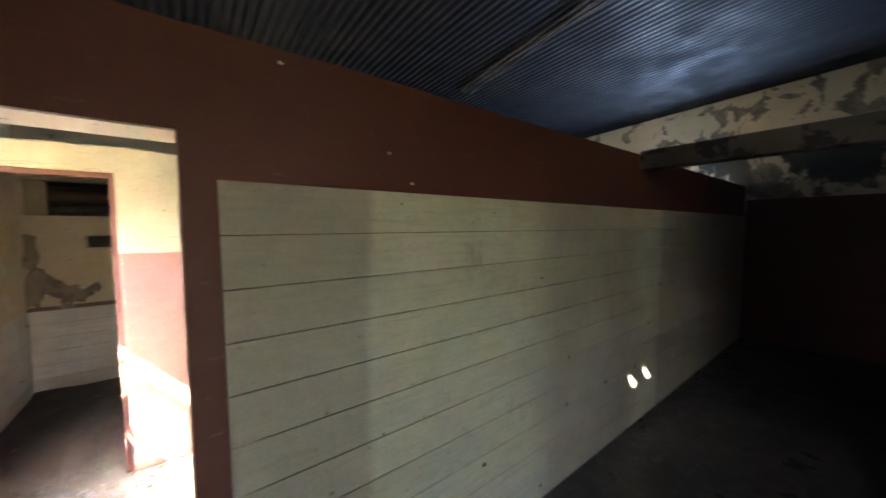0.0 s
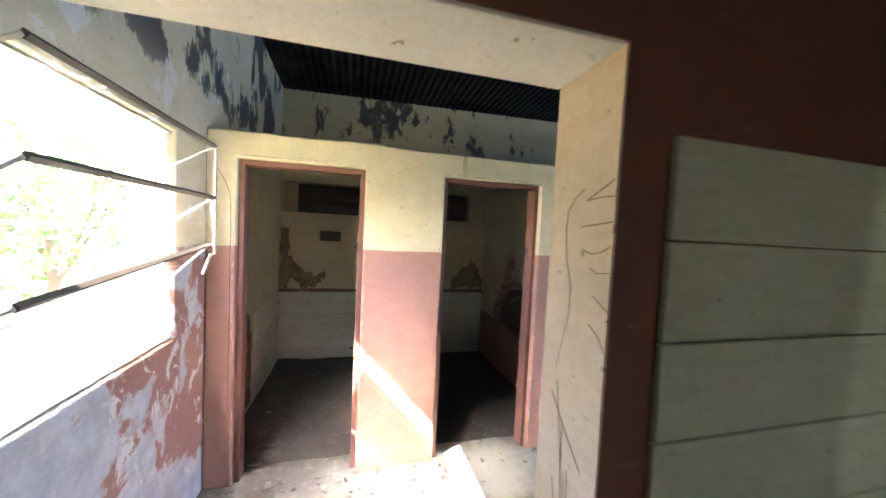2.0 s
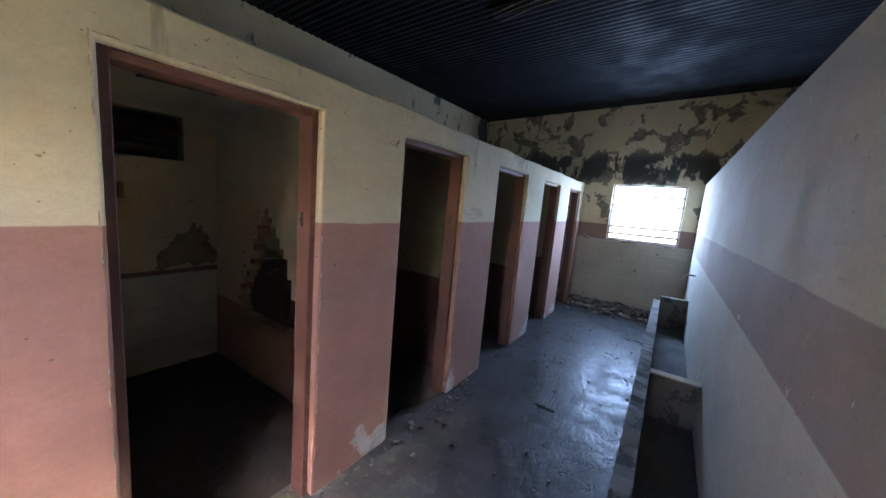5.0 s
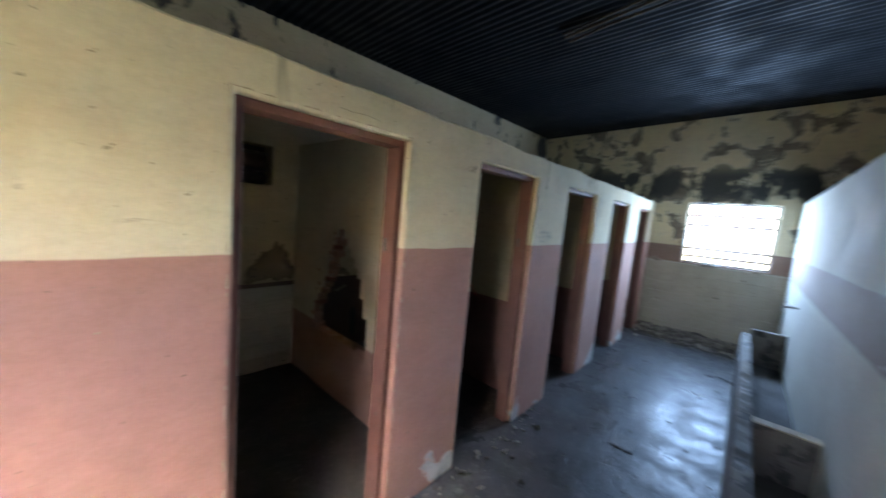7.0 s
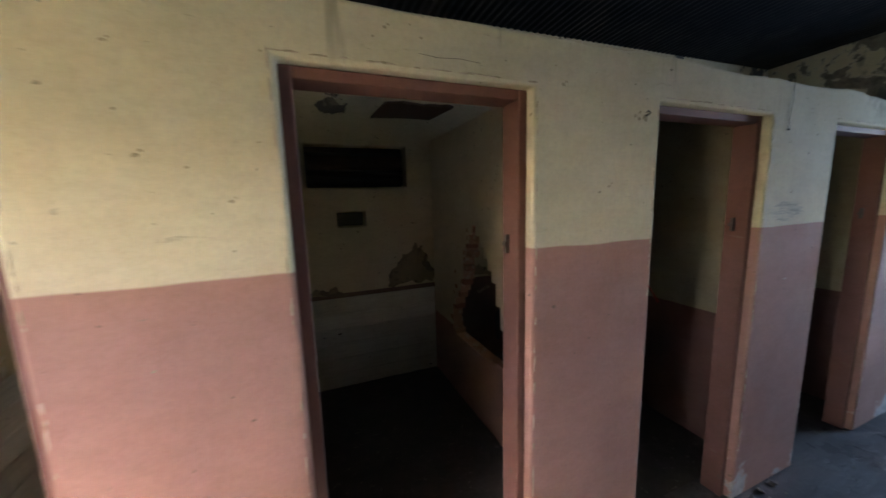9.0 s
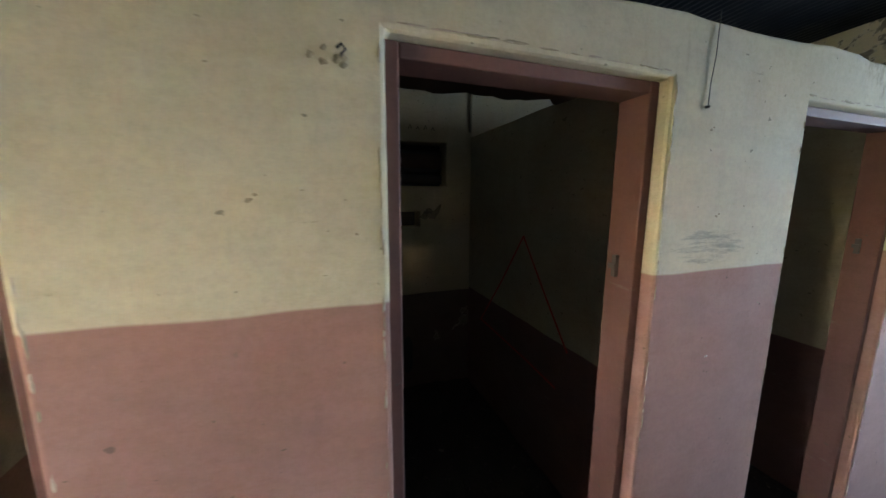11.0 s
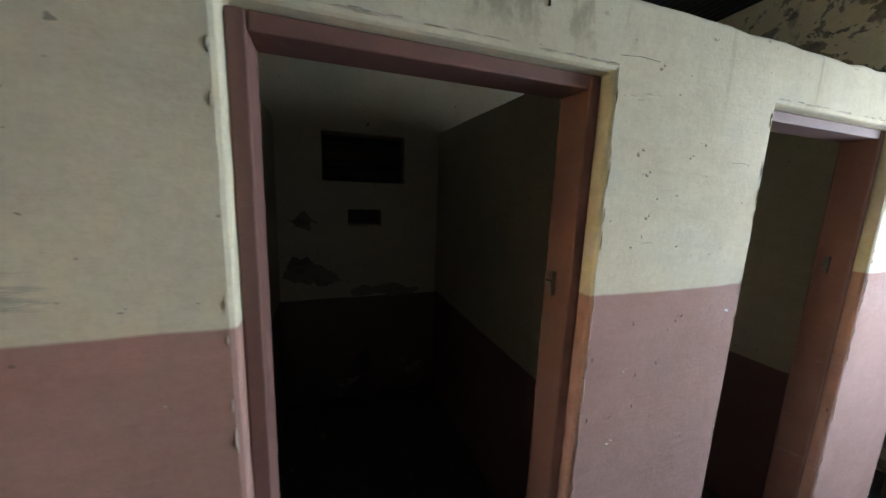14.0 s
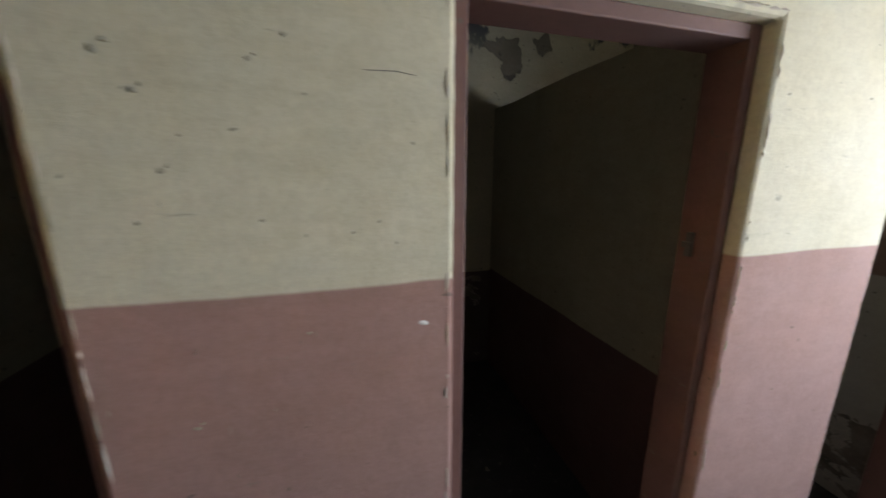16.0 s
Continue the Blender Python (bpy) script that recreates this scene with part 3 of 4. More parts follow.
ceiling_scrap(2.978, 4.152, 0.15, 0.93, 2.165, "back")

# ---- doorways ----
def doorway(n, a, b):
    d = root("door_frame", ((a + b) / 2, 0.03, 0.0), "brown painted rebated frame of an open stall doorway", "door frame", "stall door frames", "structure")
    w, y0, y1 = 0.033, 0.036, 0.138
    o = d.location
    for side in (-1, 1):
        edge = a if side < 0 else b
        bm = bmesh.new()
        lo, hi = sorted((edge - side * 0.001, edge - side * w))
        box(bm, Vector((lo, y0, 0)) - o, Vector((hi, y1, DOOR_TOP - 0.001)) - o)
        rounded(part("jamb", bm, M_FRAME, d), 0.004)
    bm = bmesh.new()
    box(bm, Vector((a + w, y0 + 0.001, DOOR_TOP - w)) - o, Vector((b - w, y1 - 0.001, DOOR_TOP - 0.001)) - o)
    rounded(part("head", bm, M_FRAME, d), 0.004)
    bm = bmesh.new()
    box(bm, (b - w - 0.012 - d.location.x, 0.06, 1.47), (b - w - d.location.x, 0.075, 1.535))
    box(bm, (b - w - 0.02 - d.location.x, 0.055, 1.495), (b - w - 0.012 - d.location.x, 0.08, 1.51))
    part("latch", bm, M_METAL, d, "small rusty latch keeper")


for n, (a, b) in enumerate(DOORS):
    doorway(n, a, b)


# ---- vents and wall holes of the stalls ----
for n, (a, b) in enumerate(VENTS):
    v = root("vent", ((a + b) / 2, BACK + 0.19, 1.79), "dark vent opening with sagging metal slats", "vent", "stall vents", "structure")
    # dark sheet that closes the vent behind its slats
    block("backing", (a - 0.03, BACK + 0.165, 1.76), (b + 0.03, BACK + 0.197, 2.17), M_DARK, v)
    for k in range(3):
        bm = bmesh.new()
        o = v.location
        pts = []
        for s in range(7):
            ang = -0.9 + 1.8 * s / 6
            for x in (a + 0.012, b - 0.012):
                pts.append(bm.verts.new(Vector((x, BACK + 0.13 - 0.05 * math.cos(ang), 1.85 + 0.1 * k + 0.05 * math.sin(ang))) - o))
        for s in range(6):
            bm.faces.new((pts[2 * s], pts[2 * s + 1], pts[2 * s + 3], pts[2 * s + 2]))
        sl = part("slat", bm, M_DARK, v, smooth=True)
        sl.modifiers.new("thick", "SOLIDIFY").thickness = 0.006
    bm = bmesh.new()
    ring = []
    for s_ in range(9):
        ang = math.tau * s_ / 8
        ring.append([bm.verts.new(Vector((x, BACK + 0.10 + 0.05 * math.cos(ang), 2.0 + 0.07 * math.sin(ang))) - v.location) for x in (a + 0.02, b - 0.02)])
    for s_ in range(8):
        bm.faces.new((ring[s_][0], ring[s_][1], ring[s_ + 1][1], ring[s_ + 1][0]))
    part("roller", bm, M_RUST, v, "dark rolled sheet", smooth=True)
# added panel: the recess's lit left end is put into its paler colour
vent_lit_panel = structure(block("vent_lit_panel", (0.345, BACK + 0.05, 1.795), (0.50, BACK + 0.064, 2.135), M_CHIP, bevel=0.003), "made-up pale panel for the lit left end of a stall vent", "board")
# panel added behind each hole, the shade inside put into its dark colour
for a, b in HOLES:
    structure(block("hole_back", (a - 0.02, BACK + 0.17, 1.44), (b + 0.02, BACK + 0.196, 1.60), M_DARK), "added dark panel for the shade inside a small wall hole", "niche")

# ---- windows ----
w = root("window_1", (LEFT - 0.1, (WIN[0] + WIN[1]) / 2, WIN[2]), "old steel window with tilted open louvre frames and missing panes", "window", kind="structure")


def bar(bm, p, q, t=0.012):
    """A square bar from p to q."""
    p, q = Vector(p), Vector(q)
    way = (q - p).normalized()
    a = way.orthogonal().normalized() * t / 2
    b = way.cross(a)
    ends = [[bm.verts.new(c + a * i + b * j) for i, j in ((1, 1), (-1, 1), (-1, -1), (1, -1))] for c in (p, q)]
    for i in range(4):
        bm.faces.new((ends[0][i], ends[0][(i + 1) % 4], ends[1][(i + 1) % 4], ends[1][i]))
    bm.faces.new(ends[0])
    bm.faces.new(ends[1])


bm = bmesh.new()
o = w.location
xf = LEFT - 0.03
for p, q in (((xf, WIN[0] + 0.02, WIN[2]), (xf, WIN[0] + 0.02, WIN[3])), ((xf, WIN[1] - 0.02, WIN[2]), (xf, WIN[1] - 0.02, WIN[3])),
             ((xf, WIN[0], WIN[2] + 0.012), (xf, WIN[1], WIN[2] + 0.012)), ((xf, WIN[0], WIN[3] - 0.012), (xf, WIN[1], WIN[3] - 0.012))):
    bar(bm, Vector(p) - o, Vector(q) - o, 0.022)
part("window_frame", bm, M_WHITE_METAL, w)
M_GLASS, gn, gl, gb = nodes_of("window glass")
gb.inputs["Transmission Weight"].default_value, gb.inputs["Roughness"].default_value, gb.inputs["IOR"].default_value = 1.0, 0.02, 1.45
gb.inputs["Base Color"].default_value = (0.92, 0.95, 0.94, 1)
for zi, zo, xi, dip in ((1.98, 1.865, 0.513, 0.0), (1.74, 1.60, 0.513, 0.0), (1.515, 1.335, 0.495, 0.085)):
    a, b, c, d = (xi, -1.37, zi - dip), (xi, -0.42, zi), (LEFT - 0.01, -0.40, zo), (LEFT - 0.01, -1.39, zo)
    bm = bmesh.new()
    bar(bm, Vector(a) - o, Vector(b) - o, 0.016)
    lf = part("louvre_frame", bm, M_METAL, w)
    bm = bmesh.new()
    for p, q in ((b, c), (c, d), (d, a)):
        bar(bm, Vector(p) - o, Vector(q) - o, 0.009)
    part("louvre_strut", bm, M_WHITE_METAL, w)
    if zi != 1.74:
        bm = bmesh.new()
        vs = [bm.verts.new(Vector(p) - o) for p in (a, b, c, d)]
        bm.faces.new(vs)
        pane = part("pane", bm, M_WHITE_METAL if zi < 1.5 else M_GLASS, w, "dirty grey louvre blade" if zi < 1.5 else "clear glass louvre blade")
        pane.modifiers.new("thick", "SOLIDIFY").thickness = 0.004
bm = bmesh.new()
bar(bm, Vector((LEFT - 0.02, WIN[0], 1.28)) - o, Vector((LEFT - 0.02, WIN[1], 1.31)) - o, 0.012)
bar(bm, Vector((0.515, -0.41, 1.98)) - o, Vector((0.515, -0.41, 1.47)) - o, 0.009)
part("rod", bm, M_WHITE_METAL, w)

bm = bmesh.new()
for p, q in (((0.515, -0.41, 1.75), (0.49, -0.385, 1.70)), ((0.49, -0.385, 1.70), (0.50, -0.38, 1.63)), ((0.50, -0.41, 1.47), (0.45, -0.36, 1.37))):
    bar(bm, Vector(p) - o, Vector(q) - o, 0.010)
part("lever", bm, M_WHITE_METAL, w, "bent pale steel lever")
# panes added to stop the sun below the louvres, all but a thin slit
for z0, z1 in ((WIN[2] + 0.024, 1.252), (1.266, 1.375)):
    bm = bmesh.new()
    box(bm, Vector((LEFT - 0.034, WIN[0] + 0.03, z0)) - o, Vector((LEFT - 0.030, WIN[1] - 0.03, z1)) - o)
    part("pane", bm, M_GLASS, w, "added clear lower pane that blocks the sun")

w2 = root("window_2", (FAR + 0.1, (FWIN[0] + FWIN[1]) / 2, FWIN[2]), "bright end window with thin horizontal steel bars", "window", kind="structure")
o = w2.location
bm = bmesh.new()
for p, q in (((FAR + 0.05, FWIN[0] + 0.012, FWIN[2]), (FAR + 0.05, FWIN[0] + 0.012, FWIN[3])), ((FAR + 0.05, FWIN[1] - 0.012, FWIN[2]), (FAR + 0.05, FWIN[1] - 0.012, FWIN[3])),
             ((FAR + 0.05, FWIN[0], FWIN[2] + 0.012), (FAR + 0.05, FWIN[1], FWIN[2] + 0.012)), ((FAR + 0.05, FWIN[0], FWIN[3] - 0.012), (FAR + 0.05, FWIN[1], FWIN[3] - 0.012))):
    bar(bm, Vector(p) - o, Vector(q) - o, 0.024)
part("window_frame", bm, M_METAL, w2)
for f in (0.12, 0.25, 0.64, 0.80):
    bm = bmesh.new()
    z = FWIN[2] + f * (FWIN[3] - FWIN[2])
    bar(bm, Vector((FAR + 0.04, FWIN[0], z + 0.006)) - o, Vector((FAR + 0.04, FWIN[1], z - 0.006)) - o, 0.024)
    part("bar", bm, M_METAL, w2)


# ---- planks ----
def plank_run(parent, fixed, axis, lo, hi, z_lo, z_hi, pitch, thick, sign, seed, length):
    """Courses of boards on a wall face: axis is the way they run."""
    rnd = random.Random(seed)
    n = round((z_hi - z_lo) / pitch)
    for k in range(n):
        z0 = z_hi - (k + 1) * pitch
        p = lo
        while p < hi - 0.01:
            q = min(hi, p + length * rnd.uniform(0.8, 1.3))
            if hi - q < 0.5:
                q = hi
            bm = bmesh.new()
            g = 0.0025
            if axis == "x":
                box(bm, (p + g / 2, min(fixed, fixed + sign * thick), z0 + g), (q - g / 2, max(fixed, fixed + sign * thick), z0 + pitch))
            else:
                box(bm, (min(fixed, fixed + sign * thick), p + g / 2, z0 + g), (max(fixed, fixed + sign * thick), q - g / 2, z0 + pitch))
            bmesh.ops.bevel(bm, geom=bm.edges[:], offset=0.0022, segments=1, affect="EDGES")
            part("plank", bm, M_PLANK, parent)
            p = q


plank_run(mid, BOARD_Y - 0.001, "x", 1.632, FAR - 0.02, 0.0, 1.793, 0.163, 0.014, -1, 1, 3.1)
plank_run(rear, BACK - 0.001, "x", LEFT + 0.01, 1.60, 0.02, 0.84, 0.137, 0.012, -1, 2, 2.0)
plank_run(rear, BACK - 0.001, "x", 1.70, 2.875, 0.02, 0.84, 0.137, 0.012, -1, 3, 2.0)
plank_run(left, LEFT + 0.001, "y", 0.98, BACK - 0.016, 0.02, 0.84, 0.137, 0.012, 1, 6, 2.2)
plank_run(far, FAR - 0.001, "y", ROOM_Y + 0.01, -0.01, 0.05, 1.2, 0.164, 0.012, -1, 4, 2.0)


# ---- things ----
def trough():
    t = root("wash_trough", (4.8, -1.54, 0.0), "long broken concrete wash trough along the side wall", "trough")
    o = t.location
    front_wall = slab(spans(2.5, 6.95, 0.06), [0.0, 0.2, 0.38, 0.55], -1.42, -1.34, lambda u, v: True, lambda u, v, w: (u - o.x, w - o.y, v), top_wave=0.03)
    part("front_wall", front_wall, M_CONC, t)
    block("end_wall", (6.87, ROOM_Y + 0.002, 0), (6.95, -1.422, 0.62), M_CONC, t, 0.01)
    block("end_wall", (2.5, ROOM_Y + 0.002, 0), (2.58, -1.422, 0.53), M_CONC, t, 0.01)
    block("divider", (4.31, ROOM_Y + 0.002, 0.2), (4.38, -1.422, 0.53), M_CONC, t, 0.008)
    block("divider_cap", (4.305, ROOM_Y + 0.002, 0.531), (4.385, -1.424, 0.542), M_RIM, t, 0.004, "pale worn cement edge")
    block("basin_floor", (2.582, ROOM_Y + 0.002, 0), (6.868, -1.422, 0.2), M_DIRT, t)


trough()

tap = root("tap", (6.6, ROOM_Y, 1.0), "whitish old water tap on the side wall above the trough", "tap")
stroke("pipe", [(0, 0, 0.0), (0, 0.09, 0.0), (0, 0.11, -0.02), (0, 0.11, -0.06)], 0.014, M_WHITE_METAL, tap)
stroke("handle", [(-0.035, 0.06, 0.035), (0.035, 0.06, 0.035)], 0.009, M_WHITE_METAL, tap)

drain = root("floor_drain", (4.31, -0.745, 0.0), "small dark square drain set in the floor", "drain")
block("rim", (4.20, -0.825, 0.001), (4.42, -0.665, 0.006), M_DARK, drain)
for k in range(5):
    block("slat", (4.215, -0.81 + 0.03 * k, 0.007), (4.405, -0.797 + 0.03 * k, 0.012), M_METAL, drain)


def rubble(name, label, count, seed, where, size, lift=lambda x: 0.0):
    rnd = random.Random(seed)
    bm = bmesh.new()
    for _ in range(count):
        x, y = where(rnd)
        s = size * rnd.uniform(0.3, 1.0) ** 1.6
        pts = [bm.verts.new((x + s * rnd.uniform(-1, 1), y + s * rnd.uniform(-1, 1), max(0.001, lift(x) + s * rnd.uniform(-0.1, 0.9)))) for _ in range(9)]
        res = bmesh.ops.convex_hull(bm, input=pts)
        bmesh.ops.delete(bm, geom=list({g for g in res["geom_interior"] if isinstance(g, bmesh.types.BMVert)}), context="VERTS")
    tagged(part(name, bm, M_RUBBLE), label, "rubble", kind="stuff")


rubble("rubble", "broken plaster crumbs along the foot of the stall wall", 170, 3, lambda r: (r.uniform(0.35, 4.2), -abs(r.gauss(0, 0.13)) - 0.01), 0.027)
rubble("rubble", "broken plaster and bricks heaped along the end wall", 260, 5, lambda r: (FAR - 0.03 - abs(r.gauss(0, 0.17)), r.uniform(-1.3, -0.05)), 0.085, lambda x: 0.11 * max(0, (x - 7.6) / 0.4) ** 2)
rubble("rubble", "loose crumbs and grit scattered over the floor", 150, 6, lambda r: (r.uniform(0.5, 7.5), r.uniform(-1.3, -0.1)), 0.018)
rubble("rubble", "litter and broken plaster inside the stalls", 80, 7, lambda r: (r.uniform(0.4, 7.9), r.uniform(0.25, 1.8)), 0.045)

bm = bmesh.new()
bmesh.ops.create_grid(bm, x_segments=10, y_segments=60, size=0.5)
for v in bm.verts:
    a, y = v.co.x + 0.5, -1.33 + (v.co.y + 0.5) * 1.3
    h = (0.02 + 0.13 * a * a) * (0.75 + 0.6 * noise.noise((a * 2, y * 3, 4)) + 0.3 * noise.noise((a * 9, y * 11, 4)))
    v.co = (FAR - 0.42 + a * 0.405 + 0.06 * noise.noise((1, y * 4, 2)) * (1 - a), y, max(0.001, h) if a > 0.02 else 0.001)
tagged(part("dirt_heap", bm, M_DIRT, smooth=True), "low dark heap of dirt swept along the end wall", "dirt heap", kind="stuff")

# nails, wires and marks
nail = root("nail", (2.99, 0.0, 1.955), "rusty hook nail in the plaster with a smear of putty", "nail")
stroke("shank", [(0, 0.01, 0), (0, -0.010, 0.0), (0.007, -0.013, 0.007), (0.0, -0.012, 0.016), (-0.008, -0.010, 0.008)], 0.0028, M_WIRE, nail)
nail = root("nail", (3.94, 0.0, 1.95), "nail with a thin wire hanging from the wall top", "nail")
stroke("shank", [(0, 0.01, 0), (0, -0.009, 0.0)], 0.004, M_WIRE, nail)
stroke("wire", [(0, -0.006, 0), (0.004, -0.003, 0.06), (0.008, -0.006, 0.13), (0.012, -0.003, 0.24)], 0.0012, M_WIRE, nail)
rnd = random.Random(12)
line = [(0.372, 1.95), (0.395, 1.915), (0.425, 1.86), (0.444, 1.80), (0.452, 1.74)] + [(0.453 + rnd.uniform(-0.003, 0.003), 1.66 - 0.07 * k) for k in range(18)]
stroke("crack", [(x, -0.0006, z) for x, z in line], 0.0014, M_WIRE, front, "dark crack in the plaster")


def scribble(label, x, lines, material, radius=0.002):
    m = root("graffiti", (x, 0, 0), label, "graffiti")
    for pts in lines:
        stroke("line", [(0, y, z) for y, z in pts], radius, material, m)


scribble("faint charcoal scribbles on the plaster jamb", OPEN_X - 0.0042, (
    ((-1.744, 1.714), (-1.72, 1.70), (-1.701, 1.676), (-1.699, 1.64), (-1.705, 1.59), (-1.722, 1.54), (-1.721, 1.488), (-1.706, 1.43), (-1.692, 1.373)),
    ((-1.751, 1.693), (-1.775, 1.704), (-1.815, 1.722)), ((-1.751, 1.693), (-1.785, 1.696), (-1.815, 1.695)),
    ((-1.744, 1.649), (-1.78, 1.652), (-1.815, 1.656)), ((-1.746, 1.609), (-1.77, 1.603), (-1.79, 1.606), (-1.815, 1.618)),
    ((-1.771, 1.579), (-1.785, 1.572), (-1.815, 1.576)), ((-1.781, 1.534), (-1.80, 1.524), (-1.817, 1.514)),
    ((-1.775, 1.487), (-1.80, 1.47), (-1.815, 1.45)), ((-1.685, 1.332), (-1.73, 1.28), (-1.78, 1.23)), ((-1.70, 1.36), (-1.72, 1.25), (-1.74, 1.1))), M_CHALK, 0.0011)
rnd = random.Random(44)
low_marks = []
for k in range(14):
    y, z = -1.70 - 0.007 * k + rnd.uniform(-0.02, 0.02), rnd.uniform(1.02, 1.30)
    low_marks.append(((y, z), (y - rnd.uniform(0.003, 0.015), z - rnd.uniform(0.06, 0.12)), (y - rnd.uniform(0.01, 0.03), z - rnd.uniform(0.14, 0.26))))
scribble("scratchy charcoal strokes low on the plaster jamb", OPEN_X - 0.0042, low_marks, M_CHALK, 0.0010)
scribble("thin red triangle drawn on the stall partition", PARTITIONS[2] - 0.0455, (
    ((1.19, 1.456), (1.45, 1.10), (1.78, 0.69)), ((1.19, 1.456), (0.95, 1.15), (0.72, 0.87)), ((1.78, 0.69), (1.12, 0.65), (0.80, 0.62))), M_RED, 0.006)


def flake(bm, x, z, wide, high, rnd, y=-0.0014):
    """One small uneven scab of old plaster on the stall wall's face."""
    rim = []
    for k in range(9):
        a, r = math.tau * k / 9, rnd.uniform(0.55, 1.1)
        rim.append(bm.verts.new((x + math.cos(a) * wide * r, y + 0.001, z + math.sin(a) * high * r)))
    top = bm.verts.new((x + wide * rnd.uniform(-0.2, 0.2), y - 0.0015, z))
    for k in range(9):
        bm.faces.new((rim[k], rim[(k + 1) % 9], top))


rnd = random.Random(31)
for x, z, r in ((5.27, 1.839, 0.013), (5.305, 1.792, 0.009), (5.351, 1.736, 0.006), (5.322, 1.686, 0.008), (5.499, 1.878, 0.007), (3.974, 1.893, 0.008), (4.298, 1.364, 0.006), (4.213, 1.618, 0.005), (5.268, 1.837, 0.005), (5.38, 1.988, 0.005), (5.313, 1.267, 0.008), (5.287, 1.053, 0.01), (5.5, 1.415, 0.006), (4.074, 1.208, 0.007), (4.135, 1.814, 0.004), (1.435, 2.006, 0.008), (1.458, 1.779, 0.011), (1.548, 1.754, 0.006), (1.434, 1.873, 0.007), (1.721, 2.021, 0.006), (2.017, 2.115, 0.009), (2.117, 2.102, 0.006), (2.604, 2.028, 0.011), (2.931, 2.059, 0.007), (1.628, 1.676, 0.009), (1.699, 1.814, 0.006), (1.432, 1.289, 0.007), (2.824, 1.699, 0.010), (3.007, 1.633, 0.005), (4.039, 1.653, 0.009), (5.307, 2.036, 0.009), (5.446, 1.612, 0.006), (5.283, 1.613, 0.007), (5.449, 1.842, 0.008)):
    bm = bmesh.new()
    flake(bm, x, z, r * 0.8, r * 0.55, rnd)
    if r > 0.0075:
        flake(bm, x + r * 1.1, z + r * 0.9, r * 0.5, r * 0.4, rnd)
    part("chip", bm, M_CHIP, front, "small brown chip in the plaster")
for x, z, high in ((5.328, 1.404, 0.016), (5.509, 1.411, 0.014), (5.485, 1.399, 0.010), (5.433, 1.278, 0.016), (5.36, 1.253, 0.020), (5.20, 1.318, 0.018), (5.205, 1.145, 0.022), (5.461, 1.375, 0.009), (5.362, 1.158, 0.012), (5.314, 1.639, 0.009), (4.306, 1.358, 0.008)):
    bm = bmesh.new()
    flake(bm, x, z, 0.001, high * 0.5, rnd)
    part("gouge", bm, M_BARE, front, "short dark upright gouge in the pink paint")
for x, z, r in ((5.701, 1.41, 0.009), (4.074, 1.208, 0.006)):
    bm = bmesh.new()
    flake(bm, x, z, r * 1.4, r * 0.6, rnd)
    part("chip", bm, M_SOFFIT, front, "pale chip in the pink paint")
bm = bmesh.new()
for k in range(7):
    flake(bm, 2.985 + rnd.gauss(0, 0.014), 1.95 + rnd.gauss(0, 0.011), rnd.uniform(0.006, 0.012), rnd.uniform(0.005, 0.009), rnd)
part("putty", bm, M_CHIP, front, "grey smear of putty round a nail")

# crumbling plaster along the rims of the stall openings
for n, (a, b) in enumerate(DOORS):
    for material, label, count in ((M_RIM, "pale crumbled plaster rim", 34), (M_CHIP, "dull chipped plaster rim", 20)):
        bm = bmesh.new()
        for _ in range(count):
            side = rnd.choice((-1, 1, 1))
            x = (a if side < 0 else b) + side * rnd.uniform(0.012, 0.016)
            flake(bm, x, rnd.uniform(0.15, DOOR_TOP), rnd.uniform(0.0015, 0.004), rnd.uniform(0.006, 0.034), rnd)
        for _ in range(count // 2):
            flake(bm, rnd.uniform(a, b), DOOR_TOP + rnd.uniform(0.012, 0.016), rnd.uniform(0.008, 0.035), rnd.uniform(0.0015, 0.004), rnd)
        part("chipped_rim", bm, material, front, label)

for line in (((0.52, 1.985 + 0.04), (0.64, 2.034), (0.72, 2.030), (0.84, 2.043), (0.93, 2.036), (1.04, 2.046)), ((2.11, 2.062), (2.17, 2.058), (2.23, 2.063), (2.30, 2.058)),
             ((5.18, 2.046), (5.24, 2.052), (5.30, 2.050)), ((5.61, 1.84), (5.66, 1.842), (5.69, 1.838))):
    stroke("crack", [(x, -0.0004, z) for x, z in line], 0.0006, M_WIRE, front, "hairline crack in the plaster")
for x, z in ((1.818, 2.177), (2.31, 1.834), (2.206, 1.943)):
    bm = bmesh.new()
    flake(bm, x, z, 0.011, 0.008, rnd, BOARD_Y - 0.001)
    part("chip", bm, M_CHIP if z == 1.943 else M_SOFFIT, mid, "pale chip in the red-brown paint")
stroke("crack", [(4.983, -0.0006, 2.15), (4.981, -0.0006, 2.177), (4.986, -0.0006, 2.104)], 0.003, M_WIRE, front, "dark crack in the plaster")

words = root("graffiti", (0, BACK, 0), "faint illegible charcoal writing above a stall vent", "graffiti")
for k in range(9):
    x = 3.268 + (0.578) * k / 9 + (0.02 if k > 4 else 0.0)
    stroke("line", [(x, -0.001, 2.237), (x + 0.012, -0.001, 2.237 + rnd.uniform(0.02, 0.045)), (x + 0.024, -0.001, 2.237 + rnd.uniform(-0.005, 0.01))], 0.004, M_CHALK, words)

